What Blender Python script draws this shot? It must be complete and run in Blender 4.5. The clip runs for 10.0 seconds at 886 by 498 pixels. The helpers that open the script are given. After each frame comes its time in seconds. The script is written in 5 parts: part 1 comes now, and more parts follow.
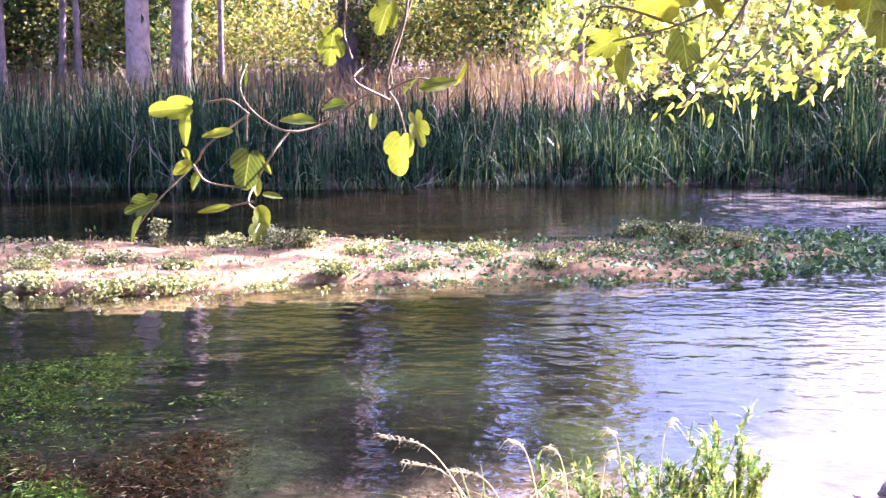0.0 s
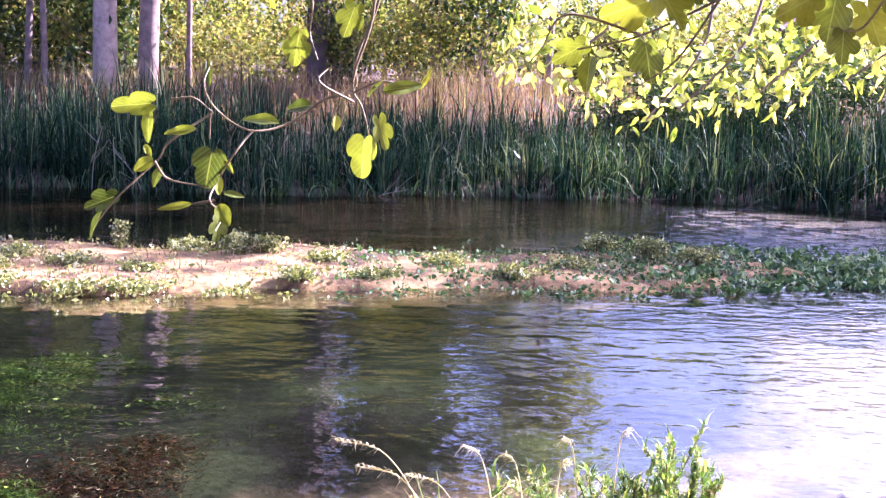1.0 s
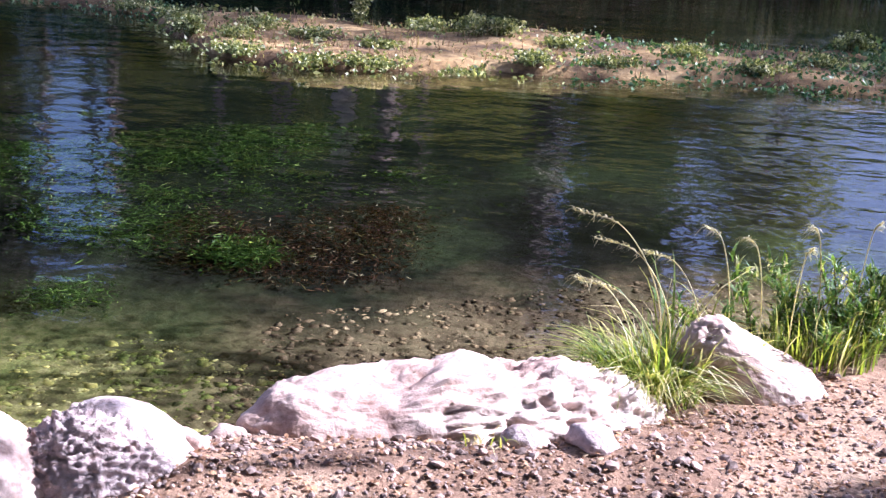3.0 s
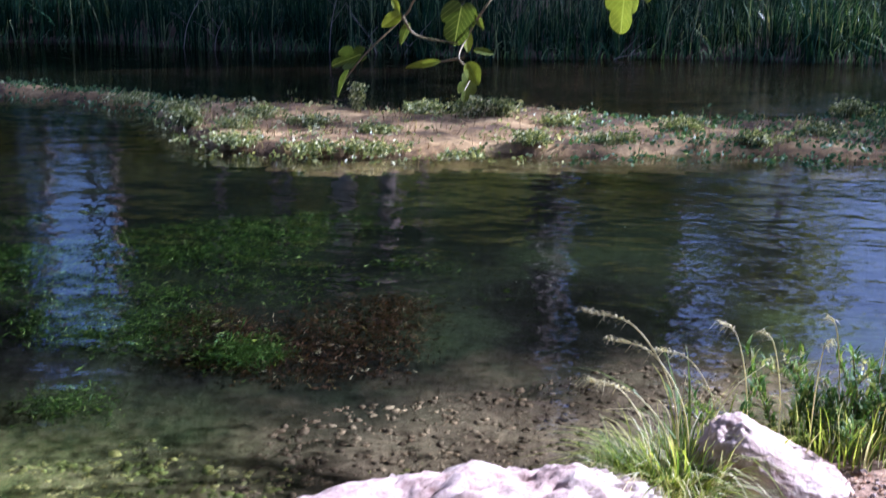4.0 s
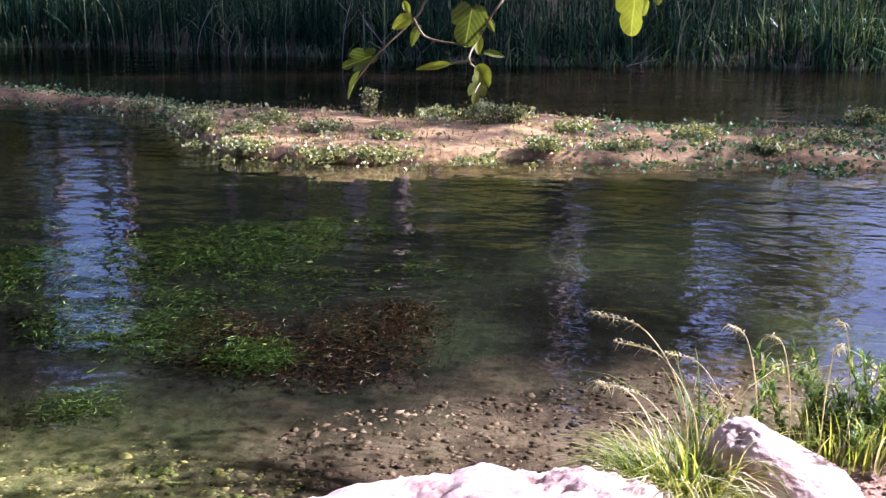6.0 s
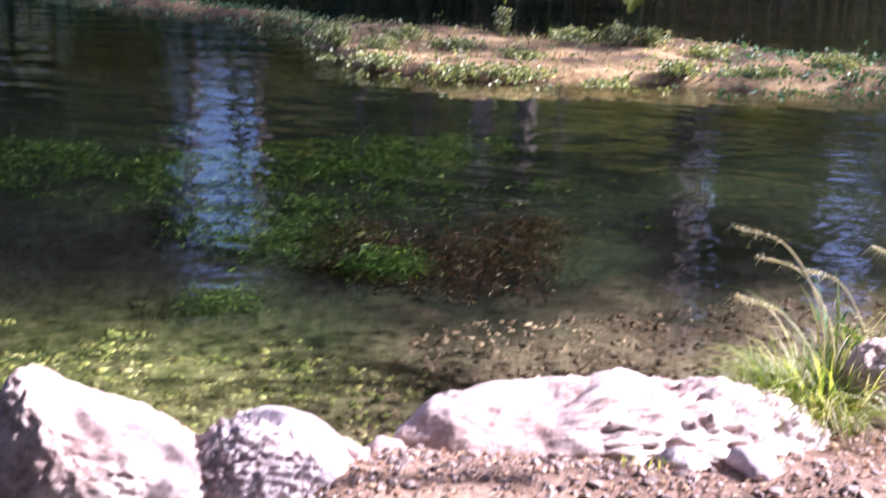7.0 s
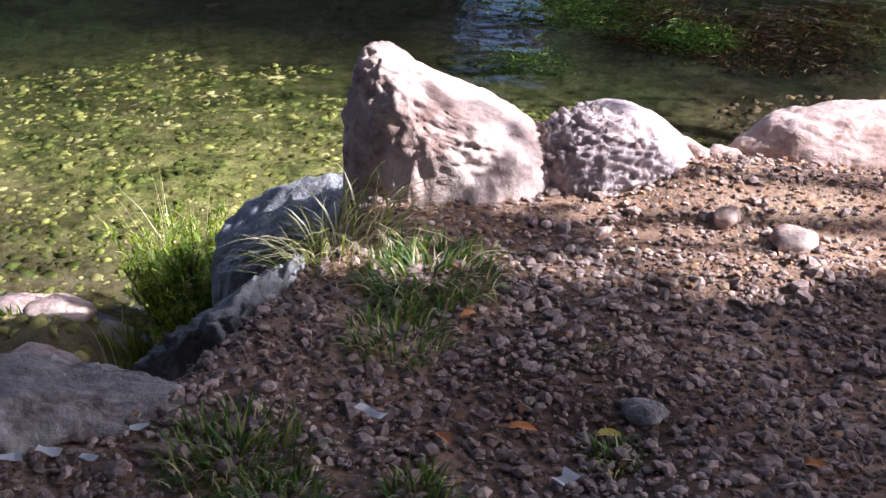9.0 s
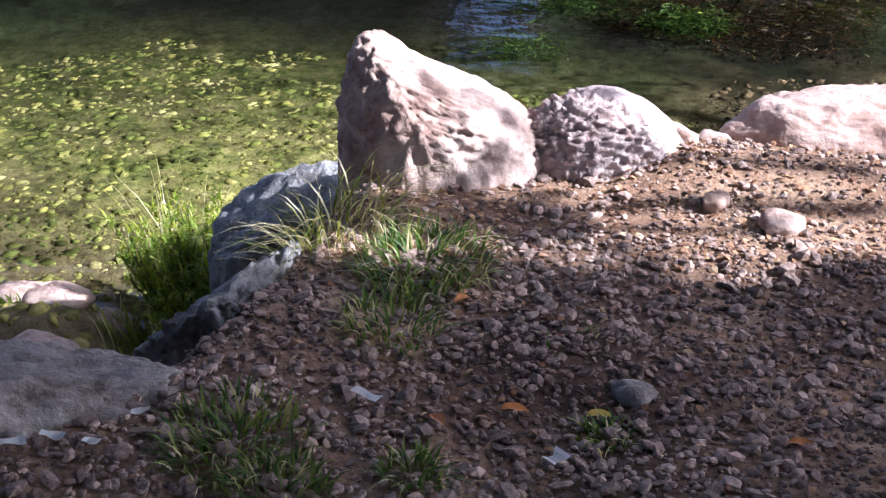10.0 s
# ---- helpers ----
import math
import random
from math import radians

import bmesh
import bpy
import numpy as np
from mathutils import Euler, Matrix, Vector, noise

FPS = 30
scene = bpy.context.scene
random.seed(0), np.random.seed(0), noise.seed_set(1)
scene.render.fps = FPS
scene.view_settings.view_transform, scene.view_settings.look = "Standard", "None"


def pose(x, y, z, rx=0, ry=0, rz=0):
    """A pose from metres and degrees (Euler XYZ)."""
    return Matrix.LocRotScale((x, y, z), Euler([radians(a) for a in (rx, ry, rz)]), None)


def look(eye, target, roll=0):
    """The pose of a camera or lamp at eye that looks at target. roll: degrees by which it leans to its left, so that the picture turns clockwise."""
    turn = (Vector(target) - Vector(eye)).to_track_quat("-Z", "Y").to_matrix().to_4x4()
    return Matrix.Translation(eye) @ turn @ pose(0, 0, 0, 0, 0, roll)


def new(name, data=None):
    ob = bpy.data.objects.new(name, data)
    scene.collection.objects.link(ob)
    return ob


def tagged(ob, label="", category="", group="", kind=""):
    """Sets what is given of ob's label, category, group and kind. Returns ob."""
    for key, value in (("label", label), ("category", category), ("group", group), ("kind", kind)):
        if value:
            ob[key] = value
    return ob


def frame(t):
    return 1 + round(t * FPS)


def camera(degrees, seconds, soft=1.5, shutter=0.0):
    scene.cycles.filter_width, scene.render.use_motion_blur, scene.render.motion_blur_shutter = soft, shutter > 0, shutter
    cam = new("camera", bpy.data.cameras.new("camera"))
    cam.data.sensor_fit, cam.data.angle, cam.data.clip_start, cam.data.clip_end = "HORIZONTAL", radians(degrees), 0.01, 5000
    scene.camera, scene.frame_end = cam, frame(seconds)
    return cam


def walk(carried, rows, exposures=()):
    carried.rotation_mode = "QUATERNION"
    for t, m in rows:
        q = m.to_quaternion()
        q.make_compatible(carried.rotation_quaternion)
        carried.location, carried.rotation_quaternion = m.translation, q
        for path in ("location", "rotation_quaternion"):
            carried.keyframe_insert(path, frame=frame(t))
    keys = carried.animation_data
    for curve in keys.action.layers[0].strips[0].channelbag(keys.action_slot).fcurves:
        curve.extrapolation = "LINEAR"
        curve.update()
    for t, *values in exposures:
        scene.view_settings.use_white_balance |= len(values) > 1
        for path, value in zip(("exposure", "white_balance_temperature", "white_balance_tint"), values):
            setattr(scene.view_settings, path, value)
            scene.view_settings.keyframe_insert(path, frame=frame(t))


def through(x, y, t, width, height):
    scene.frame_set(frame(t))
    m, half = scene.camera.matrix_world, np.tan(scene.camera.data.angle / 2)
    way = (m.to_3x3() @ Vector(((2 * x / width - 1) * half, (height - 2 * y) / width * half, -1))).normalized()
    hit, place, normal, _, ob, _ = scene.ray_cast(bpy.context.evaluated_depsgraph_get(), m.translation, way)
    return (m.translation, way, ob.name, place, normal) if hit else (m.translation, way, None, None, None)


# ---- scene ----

# ---------------------------------------------------------------- camera
cam = camera(39.96, 10.0, soft=1.3, shutter=0.3)


def aim(x, y, z, yaw, pitch, roll):
    """A pose at x, y, z that looks yaw degrees left of +y and pitch degrees down."""
    a, b = radians(yaw), radians(pitch)
    way = Vector((-math.sin(a) * math.cos(b), math.cos(a) * math.cos(b), -math.sin(b)))
    return look((x, y, z), Vector((x, y, z)) + way, roll)


PATH = [
    (0, aim(-0.010, -0.045, 2.335, 0.0, 7.93, -0.15)),
    (0.5, aim(-0.004, -0.036, 2.328, -1.663, 7.71, 0.514)),
    (1, aim(0.000, -0.052, 2.318, -1.690, 7.401, 1.554)),
    (1.5, aim(-0.008, -0.080, 2.315, -0.479, 8.871, 2.98)),
    (2, aim(-0.020, -0.055, 2.275, 1.913, 12.697, 3.95)),
    (2.5, aim(-0.026, -0.046, 2.230, 6.352, 16.534, 3.937)),
    (2.7, aim(-0.033, -0.026, 2.222, 7.850, 17.533, 3.800)),
    (3.8, aim(-0.080, 0.081, 2.270, 9.525, 15.784, 1.10)),
    (4, aim(-0.072, 0.111, 2.285, 9.066, 13.928, 0.60)),
    (4.5, aim(-0.070, 0.140, 2.284, 8.310, 12.105, 0.398)),
    (5, aim(-0.064, 0.153, 2.278, 8.164, 12.478, 0.40)),
    (5.2, aim(-0.060, 0.140, 2.282, 8.33, 12.72, 0.25)),
    (6.3, aim(-0.068, 0.090, 2.268, 10.95, 14.15, 1.05)),
    (6.5, aim(-0.072, 0.072, 2.266, 12.252, 14.603, 1.12)),
    (6.9, aim(-0.103, 0.018, 2.252, 14.717, 16.250, 1.60)),
    (7.1, aim(-0.126, -0.025, 2.217, 16.318, 18.566, 1.85)),
    (7.2, aim(-0.138, -0.050, 2.190, 17.40, 19.985, 2.0)),
    (7.4, aim(-0.170, -0.090, 2.127, 18.40, 22.547, 2.25)),
    (7.5, aim(-0.180, -0.100, 2.088, 19.261, 23.637, 1.85)),
    (7.8, aim(-0.226, -0.078, 1.982, 22.20, 26.140, 1.25)),
    (8, aim(-0.242, -0.076, 1.923, 24.55, 25.726, 0.90)),
    (8.5, aim(-0.253, -0.115, 1.880, 27.929, 23.195, 0.90)),
    (9, aim(-0.237, -0.157, 1.904, 28.70, 25.486, 0.52)),
    (9.5, aim(-0.222, -0.182, 1.920, 28.446, 26.149, 0.40)),
    (10, aim(-0.213, -0.189, 1.924, 28.500, 26.175, 0.22)),
]
EXPOSURES = [(0, 3.3, 5000, 52), (1, 3.05, 5000, 48), (1.5, 2.7, 5100, 44), (2, 2.4, 5100, 40), (2.7, 2.12, 5000, 28), (3.8, 1.5, 4450, 24), (4.5, 1.65, 4500, 26), (5.2, 1.85, 4600, 32), (6.3, 2.05, 5000, 38),
             (7.0, 2.1, 4900, 31), (7.5, 2.0, 5200, 24), (8.5, 1.54, 5050, 20), (9, 1.52, 5050, 20), (9.5, 1.6, 5050, 19), (10, 1.66, 5000, 19)]
walk(cam, PATH, EXPOSURES)

# ---------------------------------------------------------------- sky and sun
SUN_AZ, SUN_EL = 70.0, 35.0          # degrees from +y towards +x; above the horizon
SUN = Vector((math.sin(radians(SUN_AZ)) * math.cos(radians(SUN_EL)), math.cos(radians(SUN_AZ)) * math.cos(radians(SUN_EL)), math.sin(radians(SUN_EL))))
world = bpy.data.worlds.new("sky")
scene.world = world
world.use_nodes = True
sky = world.node_tree.nodes.new("ShaderNodeTexSky")
sky.sky_type = "NISHITA"
sky.sun_disc = False
sky.sun_elevation, sky.sun_rotation = radians(SUN_EL), radians(SUN_AZ)
sky.dust_density, sky.air_density, sky.ozone_density = 6.0, 0.7, 1.5
world.node_tree.links.new(sky.outputs[0], world.node_tree.nodes["Background"].inputs[0])
world.node_tree.nodes["Background"].inputs[1].default_value = 0.10
sun = new("sun", bpy.data.lights.new("sun", "SUN"))
sun.data.energy, sun.data.angle, sun.data.color = 5.0, radians(0.6), (1.0, 0.89, 0.72)
sun.matrix_world = look(SUN * 50, (0, 0, 0))


# ---------------------------------------------------------------- materials
class Nodes:
    """Short hand for a material's node tree."""

    def __init__(self, name):
        self.mat = bpy.data.materials.new(name)
        self.mat.use_nodes = True
        self.t = self.mat.node_tree
        self.out = self.t.nodes["Material Output"]
        self.p = self.t.nodes["Principled BSDF"]

    def add(self, kind, **inputs):
        n = self.t.nodes.new(kind)
        for k, v in inputs.items():
            n.inputs[k.replace("_", " ")].default_value = v
        return n

    def link(self, a, b):
        self.t.links.new(a, b)

    def noise(self, scale, detail=4.0, rough=0.6, stretch=None):
        n = self.add("ShaderNodeTexNoise", Scale=scale, Detail=detail, Roughness=rough)
        tc = self.t.nodes.new("ShaderNodeTexCoord")
        if stretch:
            mp = self.t.nodes.new("ShaderNodeMapping")
            mp.inputs["Scale"].default_value = stretch
            self.link(tc.outputs["Object"], mp.inputs[0])
            self.link(mp.outputs[0], n.inputs["Vector"])
        else:
            self.link(tc.outputs["Object"], n.inputs["Vector"])
        return n.outputs[0]

    def ramp(self, fac, stops):
        r = self.t.nodes.new("ShaderNodeValToRGB")
        while len(r.color_ramp.elements) < len(stops):
            r.color_ramp.elements.new(0.5)
        for e, (pos, c) in zip(r.color_ramp.elements, stops):
            e.position, e.color = pos, (*c, 1)
        self.link(fac, r.inputs[0])
        return r.outputs[0]

    def mix(self, fac, a, b, mode="MIX"):
        m = self.t.nodes.new("ShaderNodeMix")
        m.data_type, m.blend_type = "RGBA", mode
        for sock, v in ((m.inputs[0], fac), (m.inputs[6], a), (m.inputs[7], b)):
            if isinstance(v, (int, float)):
                sock.default_value = v
            elif isinstance(v, tuple):
                sock.default_value = (*v, 1)
            else:
                self.link(v, sock)
        return m.outputs[2]

    def bump(self, height, strength, distance=0.01, normal=None):
        b = self.add("ShaderNodeBump", Strength=strength, Distance=distance)
        self.link(height, b.inputs["Height"])
        if normal:
            self.link(normal, b.inputs["Normal"])
        return b.outputs[0]


def earth(name, stops, scale, fine, rough=0.9, bump=0.6, dist=0.01, island=False, sheen=0.3, deep=None):
    """Soil, stone and mud: two scales of colour noise and relief."""
    n = Nodes(name)
    big, small = n.noise(scale, 6, 0.65), n.noise(fine, 5, 0.7)
    c = n.ramp(big, stops)
    if deep:
        # paler bed downstream, standing in for sky glare on the water
        tc = n.t.nodes.new("ShaderNodeTexCoord")
        sep = n.t.nodes.new("ShaderNodeSeparateXYZ")
        n.link(tc.outputs["Object"], sep.inputs[0])
        glare = n.t.nodes.new("ShaderNodeMapRange")
        for k, q in ((1, 1.4), (2, 4.0), (3, 0.0), (4, 0.45)):
            glare.inputs[k].default_value = q
        n.link(sep.outputs[0], glare.inputs[0])
        c = n.mix(glare.outputs[0], c, n.ramp(n.noise(1.3, 6, 0.7), [(0.3, (0.10, 0.09, 0.08)), (0.45, (0.22, 0.20, 0.18)), (0.65, (0.34, 0.32, 0.29))]))
        # silt and algae tones, darkened with depth for light lost in the water
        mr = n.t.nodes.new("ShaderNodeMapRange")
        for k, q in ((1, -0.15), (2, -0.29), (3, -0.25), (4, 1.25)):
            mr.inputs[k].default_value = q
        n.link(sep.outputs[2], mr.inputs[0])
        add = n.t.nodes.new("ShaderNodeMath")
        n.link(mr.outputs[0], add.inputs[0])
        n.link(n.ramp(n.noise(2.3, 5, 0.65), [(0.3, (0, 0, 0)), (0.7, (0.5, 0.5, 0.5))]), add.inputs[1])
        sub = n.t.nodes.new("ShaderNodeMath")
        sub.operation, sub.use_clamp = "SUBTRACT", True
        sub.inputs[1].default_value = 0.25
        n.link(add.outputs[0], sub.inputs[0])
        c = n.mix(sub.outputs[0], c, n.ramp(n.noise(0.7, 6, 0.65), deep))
        # deepest bed nearly black, the water's absorption put into its colour
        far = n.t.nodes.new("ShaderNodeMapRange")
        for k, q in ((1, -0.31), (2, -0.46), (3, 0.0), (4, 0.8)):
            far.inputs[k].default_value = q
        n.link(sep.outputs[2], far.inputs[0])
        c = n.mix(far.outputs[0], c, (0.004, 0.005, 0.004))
        # yellow-green algae and silt over the upstream shoal
        cover = n.ramp(n.noise(3.2, 6, 0.7), [(0.32, (0.35, 0.35, 0.35)), (0.55, (1, 1, 1))])
        for axis, q in ((0, (-1.4, -2.8, 0.0, 1.0)), (1, (2.5, 3.4, 0.15, 1.0)), (1, (6.3, 4.9, 0.0, 1.0)), (2, (-0.33, -0.17, 0.0, 0.9))):
            k = n.t.nodes.new("ShaderNodeMapRange")
            for slot in range(4):
                k.inputs[slot + 1].default_value = q[slot]
            n.link(sep.outputs[axis], k.inputs[0])
            both = n.t.nodes.new("ShaderNodeMath")
            both.operation = "MULTIPLY"
            n.link(cover, both.inputs[0])
            n.link(k.outputs[0], both.inputs[1])
            cover = both.outputs[0]
        algae = n.ramp(n.noise(7.0, 6, 0.75), [(0.32, (0.035, 0.045, 0.014)), (0.42, (0.12, 0.14, 0.035)), (0.5, (0.25, 0.25, 0.07)), (0.58, (0.34, 0.30, 0.12)), (0.66, (0.13, 0.11, 0.045))])
        c = n.mix(cover, c, algae)
    dark = n.ramp(small, [(0.3, (0.45, 0.42, 0.40)), (0.55, (1, 1, 1)), (0.75, (1.25, 1.22, 1.18))])
    c = n.mix(1.0, c, dark, "MULTIPLY")
    if island:
        g = n.t.nodes.new("ShaderNodeNewGeometry")
        c = n.mix(1.0, c, n.ramp(g.outputs["Random Per Island"], [(0, (0.5, 0.46, 0.44)), (0.5, (1.0, 0.96, 0.94)), (0.85, (1.35, 1.22, 1.12)), (1, (1.7, 1.6, 1.5))]), "MULTIPLY")
    n.link(c, n.p.inputs["Base Color"])
    n.p.inputs["Roughness"].default_value = rough
    n.p.inputs["Specular IOR Level"].default_value = sheen
    n.link(n.bump(small, bump, dist, n.bump(big, bump, dist * 3)), n.p.inputs["Normal"])
    return n.mat


def leafy(name, stops, through=0.45, gloss=0.45, scale=14.0, sheen=0.4, veins=False):
    """Thin leaves: light shines through, colour varies from leaf to leaf and over the blade."""
    n = Nodes(name)
    g = n.t.nodes.new("ShaderNodeNewGeometry")
    o = n.t.nodes.new("ShaderNodeObjectInfo")
    f = n.add("ShaderNodeMath")
    f.operation = "FRACT"
    both = n.add("ShaderNodeMath")
    n.link(g.outputs["Random Per Island"], both.inputs[0])
    n.link(o.outputs["Random"], both.inputs[1])
    n.link(both.outputs[0], f.inputs[0])
    c = n.ramp(f.outputs[0], stops)
    c = n.mix(0.8, c, n.ramp(n.noise(scale, 4), [(0.3, (0.6, 0.6, 0.6)), (0.7, (1.25, 1.25, 1.2))]), "MULTIPLY")
    if veins:
        # pale midrib and side veins, running out from the middle of the blade
        tc = n.t.nodes.new("ShaderNodeTexCoord")
        sep = n.t.nodes.new("ShaderNodeSeparateXYZ")
        n.link(tc.outputs["Object"], sep.inputs[0])

        def calc(op, p, q=0.0):
            k = n.t.nodes.new("ShaderNodeMath")
            k.operation = op
            for sock, v in ((k.inputs[0], p), (k.inputs[1], q)):
                if isinstance(v, float):
                    sock.default_value = v
                else:
                    n.link(v, sock)
            return k.outputs[0]

        side = calc("ABSOLUTE", sep.outputs[1])
        wave = calc("SINE", calc("MULTIPLY", calc("SUBTRACT", sep.outputs[0], calc("MULTIPLY", side, 1.1)), 46.0))
        rib = calc("MAXIMUM", calc("MULTIPLY", calc("GREATER_THAN", wave, 0.90), 0.5), calc("LESS_THAN", side, 0.014))
        c = n.mix(calc("MULTIPLY", rib, 0.4), c, (0.34, 0.38, 0.12))
    n.link(c, n.p.inputs["Base Color"])
    n.p.inputs["Roughness"].default_value = gloss
    n.p.inputs["Specular IOR Level"].default_value = sheen
    tr = n.t.nodes.new("ShaderNodeBsdfTranslucent")
    n.link(n.mix(1.0, c, (1.5, 1.45, 0.6), "MULTIPLY"), tr.inputs[0])
    m = n.add("ShaderNodeMixShader")
    m.inputs[0].default_value = through
    n.link(n.p.outputs[0], m.inputs[1])
    n.link(tr.outputs[0], m.inputs[2])
    n.link(m.outputs[0], n.out.inputs[0])
    return n.mat


def plain(name, color, rough=0.7, scale=20.0, vary=0.35, bump=0.2):
    n = Nodes(name)
    f = n.noise(scale, 5)
    c = n.ramp(f, [(0.3, tuple(v * (1 - vary) for v in color)), (0.7, tuple(v * (1 + vary) for v in color))])
    n.link(c, n.p.inputs["Base Color"])
    n.p.inputs["Roughness"].default_value = rough
    n.link(n.bump(f, bump), n.p.inputs["Normal"])
    return n.mat


def rock_material(name, stops, pits=0.5):
    n = Nodes(name)
    big, mid, fine = n.noise(3.0, 5, 0.6), n.noise(16, 5, 0.65), n.noise(70, 4, 0.7)
    c = n.ramp(big, stops)
    c = n.mix(0.9, c, n.ramp(mid, [(0.32, (0.48, 0.38, 0.34)), (0.5, (1, 1, 1)), (0.7, (1.15, 1.13, 1.1))]), "MULTIPLY")
    c = n.mix(0.5, c, n.ramp(fine, [(0.35, (0.6, 0.58, 0.56)), (0.6, (1.1, 1.1, 1.1))]), "MULTIPLY")
    n.link(c, n.p.inputs["Base Color"])
    n.p.inputs["Roughness"].default_value = 0.88
    n.link(n.bump(fine, 0.4, 0.004, n.bump(mid, pits, 0.02)), n.p.inputs["Normal"])
    return n.mat


def water_material():
    """Clear river water: the bed shows bent by the ripples, Fresnel gloss above, two sizes of ripple."""
    n = Nodes("water")
    n.t.nodes.remove(n.p)
    a = n.noise(1.1, 1, 0.4, (1.0, 1.8, 1))
    b = n.noise(3.6, 2, 0.45, (1.35, 1.75, 1))
    tc = n.t.nodes.new("ShaderNodeTexCoord")
    sep = n.t.nodes.new("ShaderNodeSeparateXYZ")
    n.link(tc.outputs["Object"], sep.inputs[0])
    mr = n.t.nodes.new("ShaderNodeMapRange")
    for k, q in ((1, -4.0), (2, 6.0), (3, 0.6), (4, 2.6)):
        mr.inputs[k].default_value = q
    n.link(sep.outputs[0], mr.inputs[0])
    calm = n.t.nodes.new("ShaderNodeMath")      # quieter and livelier stretches
    calm.operation = "MULTIPLY"
    n.link(mr.outputs[0], calm.inputs[0])
    n.link(n.ramp(n.noise(0.35, 2, 0.5), [(0.35, (0.45, 0.45, 0.45)), (0.6, (1.1, 1.1, 1.1))]), calm.inputs[1])
    broken = []                                  # the quick, broken water downstream beyond the island
    for axis, lo, hi, top in ((0, 3.5, 7.0, 5.0), (1, 16.5, 19.0, 1.0)):
        k = n.t.nodes.new("ShaderNodeMapRange")
        for slot, q in ((1, lo), (2, hi), (3, 0.0), (4, top)):
            k.inputs[slot].default_value = q
        n.link(sep.outputs[axis], k.inputs[0])
        broken.append(k.outputs[0])
    riffle = n.t.nodes.new("ShaderNodeMath")
    riffle.operation = "MULTIPLY"
    n.link(broken[0], riffle.inputs[0])
    n.link(broken[1], riffle.inputs[1])
    lively = n.t.nodes.new("ShaderNodeMath")
    n.link(calm.outputs[0], lively.inputs[0])
    n.link(riffle.outputs[0], lively.inputs[1])
    rip = n.t.nodes.new("ShaderNodeMath")
    rip.operation = "MULTIPLY"
    n.link(b, rip.inputs[0])
    n.link(lively.outputs[0], rip.inputs[1])
    nor = n.bump(rip.outputs[0], 1.0, 0.009, n.bump(a, 0.6, 0.03))
    fr = n.add("ShaderNodeFresnel", IOR=1.38)
    n.link(nor, fr.inputs["Normal"])
    gl = n.add("ShaderNodeBsdfGlossy", Roughness=0.02)
    n.link(nor, gl.inputs["Normal"])
    tr = n.add("ShaderNodeBsdfRefraction", Roughness=0.0, IOR=1.33)
    tr.inputs[0].default_value = (0.64, 0.69, 0.63, 1)
    n.link(n.bump(b, 1.0, 0.012, n.bump(a, 0.5, 0.02)), tr.inputs["Normal"])
    m = n.t.nodes.new("ShaderNodeMixShader")
    n.link(fr.outputs[0], m.inputs[0])
    n.link(tr.outputs[0], m.inputs[1])
    n.link(gl.outputs[0], m.inputs[2])
    n.link(m.outputs[0], n.out.inputs[0])
    return n.mat


M_BANK = earth("gravel_soil", [(0.3, (0.08, 0.045, 0.030)), (0.5, (0.29, 0.18, 0.115)), (0.7, (0.50, 0.36, 0.24))], 2.2, 55, 0.95, 0.8, 0.012)
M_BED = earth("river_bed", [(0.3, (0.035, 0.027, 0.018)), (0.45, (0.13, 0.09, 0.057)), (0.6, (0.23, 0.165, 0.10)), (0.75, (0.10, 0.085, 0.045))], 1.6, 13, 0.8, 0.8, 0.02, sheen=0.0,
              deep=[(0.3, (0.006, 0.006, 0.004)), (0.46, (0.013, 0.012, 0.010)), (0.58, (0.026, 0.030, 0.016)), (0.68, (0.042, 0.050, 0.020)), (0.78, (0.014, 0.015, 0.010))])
# bed of the far channel, darker than the near bed
M_CHANNEL = earth("brown_channel_bed", [(0.3, (0.007, 0.005, 0.003)), (0.5, (0.015, 0.010, 0.006)), (0.7, (0.028, 0.018, 0.011))], 0.6, 7, 0.9, 0.5, 0.03, sheen=0.0)
M_ISLE = earth("island_mud", [(0.3, (0.025, 0.014, 0.007)), (0.42, (0.085, 0.049, 0.019)), (0.52, (0.22, 0.135, 0.050)), (0.68, (0.44, 0.30, 0.13))], 1.1, 9, 0.9, 0.8, 0.03)
M_FAR = earth("far_bank_soil", [(0.3, (0.05, 0.034, 0.024)), (0.6, (0.12, 0.075, 0.05)), (0.8, (0.18, 0.13, 0.08))], 0.6, 6, 0.95, 0.6, 0.05)
M_WATER = water_material()
M_PEBBLE = earth("pebbles", [(0.3, (0.15, 0.108, 0.092)), (0.5, (0.30, 0.232, 0.20)), (0.7, (0.47, 0.385, 0.34))], 3.0, 60, 0.85, 0.3, 0.004, island=True)
M_BEDSTONE = earth("bed_stones", [(0.32, (0.05, 0.048, 0.022)), (0.44, (0.15, 0.18, 0.045)), (0.54, (0.29, 0.27, 0.085)), (0.62, (0.46, 0.43, 0.20)), (0.72, (0.20, 0.15, 0.075))], 3.5, 16, 0.7, 0.3, 0.006, island=True, sheen=0.0)
M_BEDBROWN = earth("brown_bed_gravel", [(0.3, (0.06, 0.045, 0.03)), (0.5, (0.17, 0.125, 0.08)), (0.7, (0.32, 0.25, 0.16))], 0.9, 16, 0.8, 0.3, 0.006, island=True, sheen=0.0)
M_ROCK = rock_material("limestone", [(0.3, (0.33, 0.20, 0.155)), (0.45, (0.50, 0.36, 0.30)), (0.6, (0.58, 0.46, 0.395)), (0.75, (0.64, 0.55, 0.48))])
